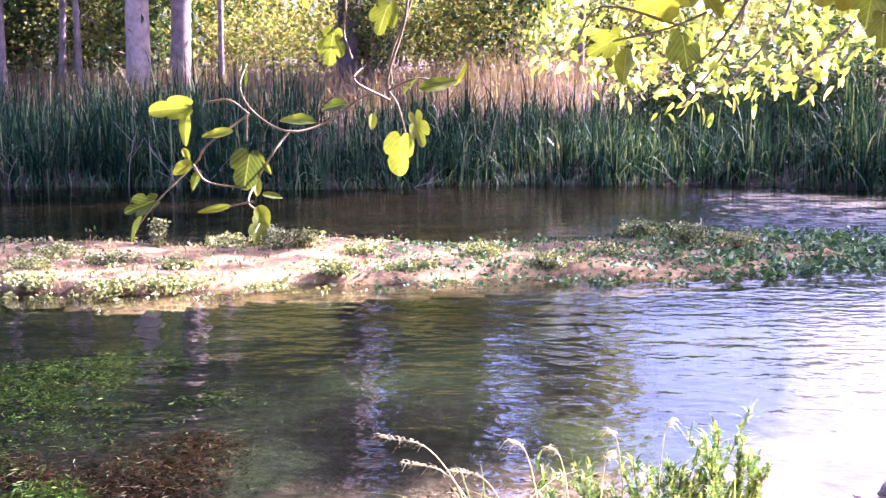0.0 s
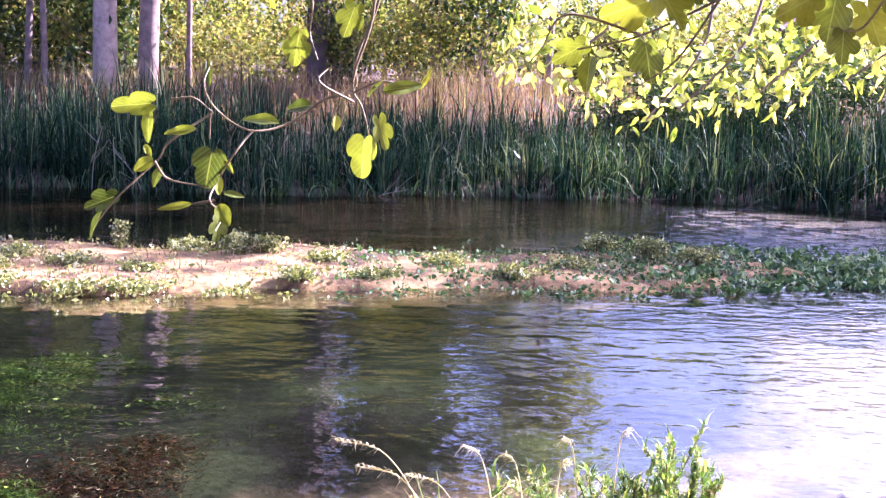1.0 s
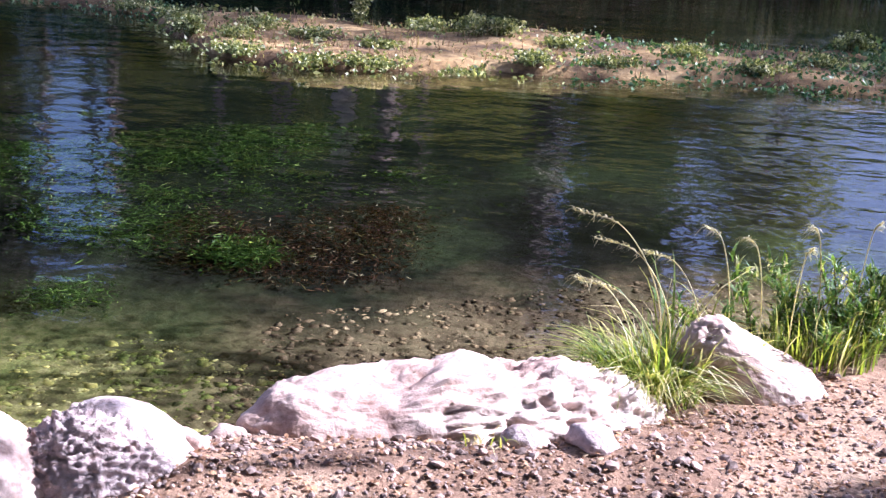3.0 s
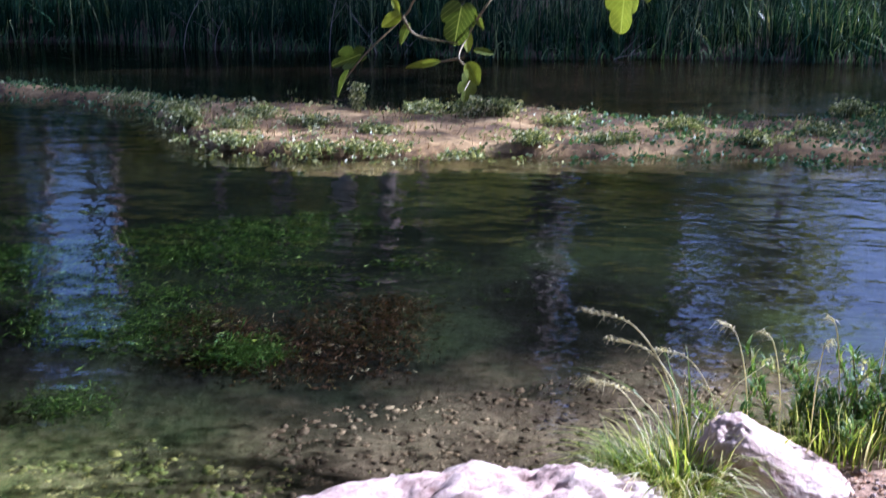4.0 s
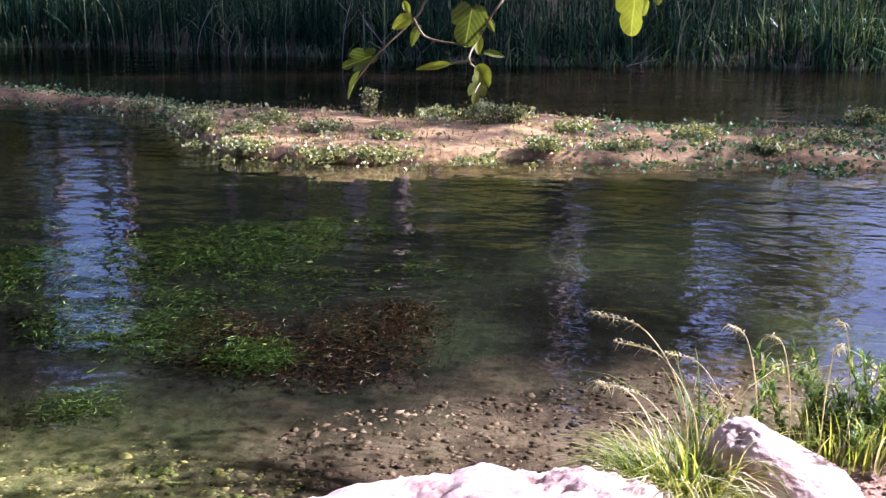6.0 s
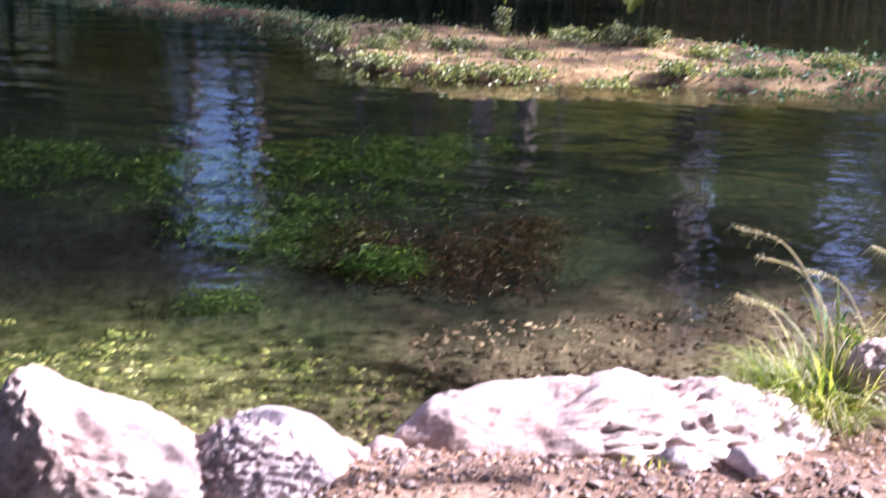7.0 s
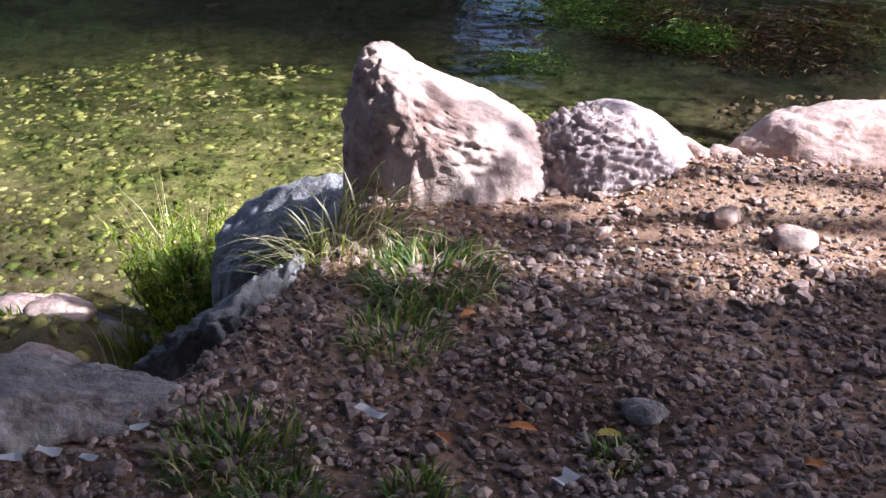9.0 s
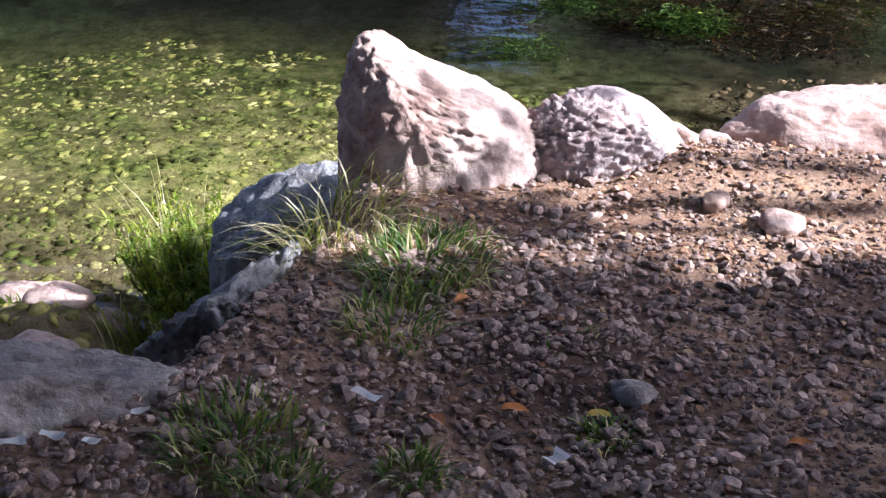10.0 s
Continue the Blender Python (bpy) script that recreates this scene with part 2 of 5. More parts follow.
M_ROUGH = rock_material("rough_limestone", [(0.3, (0.32, 0.24, 0.23)), (0.5, (0.50, 0.40, 0.38)), (0.7, (0.62, 0.52, 0.50))], 0.9)
M_GREY = rock_material("grey_stone", [(0.3, (0.16, 0.16, 0.16)), (0.5, (0.26, 0.26, 0.26)), (0.7, (0.36, 0.35, 0.34))], 0.8)
M_SLAB = rock_material("slab_stone", [(0.3, (0.20, 0.18, 0.17)), (0.5, (0.27, 0.24, 0.225)), (0.7, (0.40, 0.36, 0.32))], 1.0)
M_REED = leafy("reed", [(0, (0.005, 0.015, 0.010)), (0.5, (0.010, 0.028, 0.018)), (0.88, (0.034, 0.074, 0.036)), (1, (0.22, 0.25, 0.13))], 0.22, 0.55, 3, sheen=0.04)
M_DRY = leafy("dry_stalk", [(0, (0.10, 0.065, 0.045)), (0.4, (0.21, 0.125, 0.085)), (0.6, (0.28, 0.18, 0.115)), (0.8, (0.14, 0.15, 0.065)), (1, (0.45, 0.36, 0.18))], 0.3, 0.7, 3, sheen=0.15)
M_GRASS = leafy("bank_grass", [(0, (0.09, 0.14, 0.02)), (0.5, (0.18, 0.23, 0.03)), (0.85, (0.34, 0.36, 0.06)), (1, (0.5, 0.46, 0.2))], 0.45, 0.45, 20)
M_LIME = leafy("lime_herb", [(0, (0.12, 0.19, 0.02)), (0.5, (0.25, 0.33, 0.04)), (0.85, (0.42, 0.47, 0.08)), (1, (0.58, 0.55, 0.22))], 0.5, 0.45, 20)
M_LEAFG = leafy("herb_leaf", [(0, (0.05, 0.11, 0.02)), (0.5, (0.10, 0.17, 0.03)), (0.85, (0.20, 0.26, 0.05)), (1, (0.40, 0.40, 0.16))], 0.42, 0.45, 20)
M_SEDGE = leafy("pale_sedge", [(0, (0.035, 0.07, 0.028)), (0.5, (0.06, 0.105, 0.04)), (0.85, (0.12, 0.16, 0.06)), (1, (0.36, 0.34, 0.2))], 0.3, 0.45, 6)
M_STRAW = leafy("straw", [(0, (0.40, 0.34, 0.18)), (0.6, (0.58, 0.52, 0.32)), (1, (0.72, 0.66, 0.48))], 0.35, 0.6, 20)
M_HERB = leafy("island_herb", [(0, (0.06, 0.08, 0.025)), (0.5, (0.16, 0.18, 0.06)), (0.82, (0.34, 0.34, 0.14)), (1, (0.64, 0.60, 0.42))], 0.35, 0.4, 8)
M_CRESS = leafy("water_herb", [(0, (0.028, 0.068, 0.028)), (0.5, (0.055, 0.11, 0.04)), (0.9, (0.14, 0.21, 0.09)), (1, (0.35, 0.40, 0.25))], 0.3, 0.35, 6, sheen=0.25)
M_WEEDG = leafy("water_weed_green", [(0, (0.016, 0.034, 0.008)), (0.6, (0.044, 0.080, 0.016)), (0.93, (0.11, 0.17, 0.032)), (1, (0.36, 0.44, 0.12))], 0.3, 0.4, 6, sheen=0.03)
# palest stop stands for sun glints on a few strands
M_WEEDR = leafy("water_weed_red", [(0, (0.012, 0.007, 0.005)), (0.6, (0.048, 0.022, 0.013)), (0.93, (0.10, 0.05, 0.026)), (1, (0.46, 0.40, 0.26))], 0.3, 0.4, 6, sheen=0.03)
M_FIG = leafy("fig_leaf", [(0, (0.04, 0.06, 0.010)), (0.35, (0.09, 0.115, 0.012)), (0.65, (0.15, 0.18, 0.014)), (1, (0.25, 0.26, 0.02))], 0.42, 0.38, 2.5, veins=True)
M_CROWN = leafy("fig_crown_leaf", [(0, (0.05, 0.09, 0.012)), (0.5, (0.10, 0.14, 0.018)), (1, (0.18, 0.21, 0.03))], 0.24, 0.4, 3)
# brighter copy of the fig leaf, overexposed sunlight put into its colour
M_FIG_LIT = leafy("lit_fig_leaf", [(0, (0.12, 0.17, 0.02)), (0.5, (0.30, 0.34, 0.06)), (1, (0.50, 0.52, 0.14))], 0.62, 0.35, 3)
M_TREE = leafy("tree_leaf", [(0, (0.02, 0.038, 0.012)), (0.5, (0.036, 0.064, 0.018)), (1, (0.09, 0.12, 0.03))], 0.3, 0.5, 1, sheen=0.15)
M_OLIVE = leafy("olive_leaf", [(0, (0.14, 0.16, 0.025)), (0.5, (0.25, 0.27, 0.04)), (1, (0.38, 0.38, 0.06))], 0.45, 0.5, 1, sheen=0.15)
M_BRIGHT = leafy("shrub_leaf", [(0, (0.06, 0.08, 0.02)), (0.35, (0.13, 0.15, 0.035)), (0.7, (0.22, 0.24, 0.06)), (0.85, (0.20, 0.13, 0.07)), (1, (0.42, 0.38, 0.14))], 0.5, 0.5, 2, sheen=0.15)
M_BARK = plain("bark", (0.17, 0.12, 0.10), 0.9, 5, 0.5, 0.6)
M_PALEBARK = plain("pale_bark", (0.33, 0.245, 0.20), 0.85, 4, 0.4, 0.5)
M_REDBARK = plain("reddish_bark", (0.08, 0.055, 0.046), 0.9, 4, 0.4, 0.5)
M_TWIG = plain("green_twig", (0.15, 0.115, 0.05), 0.6, 40, 0.4, 0.2)
M_DEAD = plain("dead_wood", (0.24, 0.19, 0.16), 0.8, 10, 0.4, 0.3)
M_PAPER = plain("paper", (0.86, 0.86, 0.86), 0.7, 30, 0.08, 0.1)
M_ORANGE = plain("fallen_leaf", (0.45, 0.17, 0.04), 0.7, 60, 0.4, 0.2)
M_YELLOW = plain("yellow_leaf", (0.50, 0.38, 0.06), 0.7, 60, 0.3, 0.2)
M_BRICK = plain("brick_scrap", (0.42, 0.17, 0.09), 0.9, 40, 0.3, 0.4)

# ---------------------------------------------------------------- mesh helpers
rng = np.random.default_rng(7)


def from_arrays(name, verts, faces, mats, index=None, smooth=False):
    """A mesh from a vertex array and a face array (all faces of one size)."""
    me = bpy.data.meshes.new(name)
    verts, faces = np.asarray(verts, np.float32), np.asarray(faces, np.int32)
    k = faces.shape[1]
    me.vertices.add(len(verts))
    me.vertices.foreach_set("co", verts.ravel())
    me.loops.add(faces.size)
    me.loops.foreach_set("vertex_index", faces.ravel())
    me.polygons.add(len(faces))
    me.polygons.foreach_set("loop_start", np.arange(len(faces), dtype=np.int32) * k)
    if index is not None:
        me.polygons.foreach_set("material_index", np.asarray(index, np.int32))
    for m in mats:
        me.materials.append(m)
    me.update(calc_edges=True)
    me.validate()
    me.polygons.foreach_set("use_smooth", np.full(len(me.polygons), smooth))
    return me


def thing(name, label, category, group="", kind="", at=(0, 0, 0)):
    """An Empty at a thing's base."""
    return tagged(put(new(name), at), label, category, group, kind)


def put(ob, at):
    ob.location = at
    return ob


def child(name, me, parent, label="", kind="", at=(0, 0, 0)):
    ob = new(name, me)
    ob.parent = parent
    ob.location = at
    return tagged(ob, label, kind=kind)


def ball(level=2):
    bm = bmesh.new()
    bmesh.ops.create_icosphere(bm, subdivisions=level, radius=1)
    bm.verts.ensure_lookup_table()
    v = np.array([p.co[:] for p in bm.verts])
    f = np.array([[q.index for q in p.verts] for p in bm.faces])
    bm.free()
    return v, f


def turns(n, tilt=math.pi, flat=False):
    """n random rotation matrices: any heading, tipped by up to tilt."""
    a, b, c = rng.uniform(0, 2 * math.pi, n), rng.uniform(-tilt, tilt, n), rng.uniform(-tilt, tilt, n)
    ca, sa, cb, sb, cc, sc = np.cos(a), np.sin(a), np.cos(b), np.sin(b), np.cos(c), np.sin(c)
    z, o = np.zeros(n), np.ones(n)
    rz = np.stack([ca, -sa, z, sa, ca, z, z, z, o], 1).reshape(n, 3, 3)
    rx = np.stack([o, z, z, z, cb, -sb, z, sb, cb], 1).reshape(n, 3, 3)
    ry = np.stack([cc, z, sc, z, o, z, -sc, z, cc], 1).reshape(n, 3, 3)
    return rz @ rx @ ry


def stamp(v, f, pos, rot, scale):
    """Many copies of one small shape joined into one vertex and face array."""
    n = len(pos)
    scale = np.broadcast_to(np.asarray(scale, float).reshape(n, -1), (n, 3))
    out = np.einsum("nij,nkj->nki", rot, v[None] * scale[:, None]) + pos[:, None]
    faces = f[None] + (np.arange(n) * len(v))[:, None, None]
    return out.reshape(-1, 3), faces.reshape(-1, f.shape[1])


def blades(pos, height, width, lean, heading=None, segs=4, droop=0.25):
    """Tapered, bending grass blades as quads: one array of vertices, one of faces."""
    n = len(pos)
    a = rng.uniform(0, 2 * math.pi, n) if heading is None else heading
    d = np.stack([np.cos(a), np.sin(a), np.zeros(n)], 1)
    b = a + rng.uniform(0.9, 2.2, n)
    side = np.stack([np.cos(b), np.sin(b), np.zeros(n)], 1)
    s = np.linspace(0, 1, segs + 1)
    h, w, l = (np.broadcast_to(np.asarray(q, float), (n,)) for q in (height, width, lean))
    mid = pos[:, None] + d[:, None] * (l * h)[:, None, None] * (s ** 2)[None, :, None]
    mid[:, :, 2] += h[:, None] * (s[None] - droop * l[:, None] * s[None] ** 3)
    half = w[:, None] * 0.5 * np.clip(1.05 - s[None] ** 1.6, 0.06, 1)
    vl, vr = mid - side[:, None] * half[..., None], mid + side[:, None] * half[..., None]
    v = np.stack([vl, vr], 2).reshape(-1, 3)
    base = (np.arange(n) * 2 * (segs + 1))[:, None] + np.arange(segs)[None] * 2
    f = np.stack([base, base + 1, base + 3, base + 2], -1).reshape(-1, 4)
    return v, f


def join(*pairs):
    vs, fs, o = [], [], 0
    for v, f in pairs:
        vs.append(v)
        fs.append(f + o)
        o += len(v)
    return np.concatenate(vs), np.concatenate(fs)


def tube(points, radii, sides=8):
    """A tapered, round stem through the points, as quads."""
    p = np.asarray(points, float)
    r = np.interp(np.linspace(0, 1, len(p)), np.linspace(0, 1, len(radii)), radii)
    t = np.gradient(p, axis=0)
    t /= np.linalg.norm(t, axis=1, keepdims=True) + 1e-9
    ref = np.where(np.abs(t[:, 2:3]) > 0.9, np.array([[1.0, 0, 0]]), np.array([[0, 0, 1.0]]))
    u = np.cross(t, ref)
    u /= np.linalg.norm(u, axis=1, keepdims=True)
    w = np.cross(t, u)
    a = np.linspace(0, 2 * math.pi, sides, endpoint=False)
    v = p[:, None] + r[:, None, None] * (u[:, None] * np.cos(a)[None, :, None] + w[:, None] * np.sin(a)[None, :, None])
    i, j = np.meshgrid(np.arange(len(p) - 1), np.arange(sides), indexing="ij")
    k = (j + 1) % sides
    f = np.stack([i * sides + j, i * sides + k, (i + 1) * sides + k, (i + 1) * sides + j], -1).reshape(-1, 4)
    return v.reshape(-1, 3), f


def bend(points, n=14):
    """A smooth line (Catmull-Rom) through a few points."""
    p = np.asarray(points, float)
    q = np.vstack([2 * p[0] - p[1], p, 2 * p[-1] - p[-2]])
    out = []
    for i in range(len(p) - 1):
        for s in np.linspace(0, 1, n, endpoint=False):
            a, b, c, d = q[i:i + 4]
            out.append(0.5 * (2 * b + (c - a) * s + (2 * a - 5 * b + 4 * c - d) * s * s + (3 * b - a - 3 * c + d) * s ** 3))
    return np.array(out + [p[-1]])


def fbm(x, y, scale, seed=0):
    """Cheap smooth noise, about -1 to 1."""
    r = np.random.default_rng(100 + seed)
    out, amp = np.zeros_like(np.asarray(x, float)), 0.5
    for o in range(4):
        for _ in range(3):
            a, ph = r.uniform(0, 2 * math.pi, 2)
            k = scale * 2 ** o * r.uniform(0.8, 1.3)
            out = out + amp * np.sin(k * (x * math.cos(a) + y * math.sin(a)) + ph) / 1.7
        amp *= 0.5
    return out


# ---------------------------------------------------------------- the lie of the land
EDGE = np.array([(-40, -30), (-10, -3.2), (-4, -0.6), (-2.6, 0.35), (-1.9, 0.95), (-1.5, 1.2), (-1.53, 1.6), (-1.66, 2.15), (-1.5, 2.5), (-1.0, 2.74), (-0.5, 3.12), (0, 3.45), (0.5, 3.68),
                 (0.95, 3.98), (1.3, 4.22), (2.0, 4.42), (3.5, 4.6), (7, 5.2), (20, 8.0), (60, 12), (400, 40)], float)


def past_edge(x, y):
    """Distance from the crest of the near bank, positive towards the river."""
    d = np.full(x.shape, 1e9)
    for (ax, ay), (bx, by) in zip(EDGE[:-1], EDGE[1:]):
        ux, uy = bx - ax, by - ay
        s = np.clip(((x - ax) * ux + (y - ay) * uy) / (ux * ux + uy * uy), 0, 1)
        d = np.minimum(d, np.hypot(x - ax - s * ux, y - ay - s * uy))
    poly = np.vstack([EDGE, [(2000, -2000), (-2000, -2000)]])
    inside = np.zeros(x.shape, bool)
    for (ax, ay), (bx, by) in zip(poly, np.roll(poly, -1, 0)):
        if ay != by:
            inside ^= ((ay > y) != (by > y)) & (x < (bx - ax) * (y - ay) / (by - ay) + ax)
    return np.where(inside, -d, d)


def isle_depth(x, y):
    """How far inside the island a point lies, in metres (negative outside)."""
    front = np.interp(x, [-14, -9.3, -7, -5.6, -4.7, -3.3, -1.8, 0, 1.4, 2.7, 3.8, 5.2], [19.6, 17.2, 16.2, 14.4, 13.1, 12.9, 13.4, 13.8, 14.1, 14.0, 14.6, 15.6])
    back = np.interp(x, [-14, -10.2, -8, -6.9, -5, -3, -1.8, 0, 1.8, 3.6, 4.5, 5.2], [20.4, 18.8, 17.8, 17.3, 17, 16.6, 17.3, 16.7, 17.0, 17.8, 16.6, 15.6])
    wob = 0.25 * fbm(x, y, 1.3, 3)
    return np.minimum(np.minimum(y - front, back - y), np.minimum(x + 14, 5.2 - x)) + wob


def far_shore(x):
    return 26.9 + 0.5 * np.sin(x * 0.35) + 0.3 * np.sin(x * 0.9 + 1) - 0.035 * np.clip(x - 4, 0, 9) ** 2


def smooth(a, b, x):
    s = np.clip((x - a) / (b - a), 0, 1)
    return s * s * (3 - 2 * s)


def ground_z(x, y):
    x, y = np.asarray(x, float), np.asarray(y, float)
    d = past_edge(x, y)
    top = 0.76 + 0.025 * fbm(x, y, 1.7, 1) + 0.010 * fbm(x, y, 9, 2) + 0.015 * np.exp(-(d / 0.5) ** 2) + 0.02 * np.clip(-d - 6, 0, 200)
    s = np.clip(((x + 1.02) * 1.12 + (y - 2.52) * 0.42) / 1.43, 0, 1)
    top = top + 0.055 * np.exp(-(np.hypot(x + 1.02 - s * 1.12, y - 2.52 - s * 0.42) / 0.15) ** 2)
    w = np.interp(x, [-3, -1, 0.5, 1.5, 4], [0.5, 0.5, 0.75, 1.2, 1.6])
    bed = np.interp(d, [0.4, 2.2, 3.2, 4.5, 7, 10], [-0.10, -0.17, -0.26, -0.33, -0.46, -0.55]) + 0.03 * fbm(x, y, 1.1, 5)
    z = top + (bed - top) * smooth(0, 1, d / w)
    ledge = np.exp(-((x + 2.75) / 0.55) ** 2 - ((y - 2.0) / 0.42) ** 2)
    z = np.where((d > 0) & (ledge > 0.1), np.maximum(z, -0.25 + 0.42 * ledge + 0.02 * fbm(x, y, 9, 6)), z)
    # bed raised downstream so the painted glare colour escapes the depth darkening
    glare_shoal = smooth(0, 1.8, x - (0.15 * y + 0.35) + 0.3 * fbm(x, y, 0.8, 14)) * smooth(0.6, 1.6, d)
    z = z + (-0.10 + 0.03 * fbm(x, y, 2.5, 15) - z) * 0.9 * glare_shoal
    i = isle_depth(x, y)
    z = np.where(d > 3, z + (0.10 + 0.05 * fbm(x, y, 2.4, 7) + 0.015 * fbm(x, y, 8, 9) - z) * smooth(-0.5, 0.35, i), z)
    f = y - far_shore(x)
    rise = np.interp(f, [-3, -0.6, 0, 1, 5, 10, 40, 200, 2000], [-0.6, -0.3, 0, 0.25, 1.2, 2.2, 3.4, 6, 20]) + 0.12 * fbm(x, y, 0.5, 8) * (f > 0)
    return z + (rise - z) * smooth(-3, -0.5, f)


def on_ground(x, y, lift=0.0):
    x, y = np.asarray(x, float), np.asarray(y, float)
    return np.stack([x, y, ground_z(x, y) + lift], -1)


def spread(fine, coarse, growth):
    """Grid lines: even in the middle stretch, ever wider outside."""
    a, b, step = fine
    lines = list(np.arange(a, b, step))
    s, v = step, b
    while v < coarse[1]:
        lines.append(v)
        s *= growth
        v += s
    lines.append(coarse[1])
    s, v, low = step, a, []
    while v > coarse[0]:
        s *= growth
        v -= s
        low.append(max(v, coarse[0]))
    return np.array(low[::-1] + lines)


def build_ground():
    gx = spread((-3.4, 2.6, 0.045), (-1500, 1500), 1.05)
    gy = np.concatenate([spread((0.6, 5.2, 0.045), (-1500, 12.0), 1.05), np.arange(12.15, 20, 0.15), spread((20, 34, 0.3), (20, 3000), 1.12)[0:]])
    gy = np.unique(np.round(gy, 4))
    x, y = np.meshgrid(gx, gy)
    z = ground_z(x, y)
    v = np.stack([x, y, z], -1).reshape(-1, 3)
    nx, ny = len(gx), len(gy)
    j, i = np.meshgrid(np.arange(ny - 1), np.arange(nx - 1), indexing="ij")
    f = np.stack([j * nx + i, j * nx + i + 1, (j + 1) * nx + i + 1, (j + 1) * nx + i], -1).reshape(-1, 4)
    c = v[f].mean(1)
    d = past_edge(c[:, 0], c[:, 1])
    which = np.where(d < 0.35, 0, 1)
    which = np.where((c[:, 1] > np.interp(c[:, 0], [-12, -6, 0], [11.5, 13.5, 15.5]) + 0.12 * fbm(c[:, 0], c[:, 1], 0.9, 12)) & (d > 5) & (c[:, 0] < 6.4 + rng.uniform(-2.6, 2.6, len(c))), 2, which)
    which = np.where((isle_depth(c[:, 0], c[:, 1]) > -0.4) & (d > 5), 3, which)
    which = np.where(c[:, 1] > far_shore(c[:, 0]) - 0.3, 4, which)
    me = from_arrays("ground", v, f, [M_BANK, M_BED, M_CHANNEL, M_ISLE, M_FAR], which, True)
    return tagged(new("ground", me), "reddish gravel bank, river bed and wooded far bank", "ground", kind="structure")


ground = build_ground()


def build_water():
    gx, gy = np.linspace(-220, 220, 60), np.concatenate([np.linspace(-120, 0, 10), np.linspace(1, 29.5, 50)])
    x, y = np.meshgrid(gx, gy)
    v = np.stack([x, y, np.zeros_like(x)], -1).reshape(-1, 3)
    nx, ny = len(gx), len(gy)
    j, i = np.meshgrid(np.arange(ny - 1), np.arange(nx - 1), indexing="ij")
    f = np.stack([j * nx + i, j * nx + i + 1, (j + 1) * nx + i + 1, (j + 1) * nx + i], -1).reshape(-1, 4)
    ob = new("water", from_arrays("water", v, f, [M_WATER], None, True))
    ob.visible_shadow = False
    return tagged(ob, "clear slow river water with small ripples", "water", kind="structure")


build_water()


# ---------------------------------------------------------------- boulders on the bank
def boulder(name, label, at, size, material, shape=None, rough=0.10, seed=0, turn=0.0, level=5, pits=0.0, cuts=9, groove=0.11, worn=None):
    """A weathered boulder: a ball cut by a few planes, roughened at three scales, shaped by a function of its own coordinates."""
    r = np.random.default_rng(1000 + seed)
    v, f = ball(level)
    p = np.sign(v) * np.abs(v) ** 0.85
    for _ in range(cuts):
        n = r.normal(0, 1, 3)
        n /= np.linalg.norm(n)
        h = r.uniform(0.66, 0.9)
        over = p @ n - h
        p = p - np.where(over > 0, over * 0.88, 0)[:, None] * n
    off = Vector((seed * 3.1, seed * 1.7, seed * 0.9))
    n1 = np.array([noise.fractal(Vector(q) * 1.5 + off, 0.9, 2.0, 5) for q in v])
    n3 = np.array([noise.turbulence(Vector(q) * 4.5 + off, 4, True) for q in v])
    p = p * (1 + rough * n1 - groove * n3 + 0.05)[:, None]
    if pits:
        n2 = np.array([0.7 * noise.cell(Vector(q) * 13 + off) + 1.2 * noise.noise(Vector(q) * 22 + off) for q in v])
        side = 1.0 if worn is None else smooth(-0.2, 0.05, v @ np.array(worn) + 0.12 * n1) * 0.95 + 0.05
        p = p * (1 + pits * side * (n2 - 0.5))[:, None]
    if shape:
        p = shape(p)
    p = p * np.array(size)
    me = from_arrays(name, p, f, [material], None, True)
    ob = new(name, me)
    ob.location, ob.rotation_euler = at, (0, 0, radians(turn))
    return tagged(ob, label, "rock", "boulders along the bank")


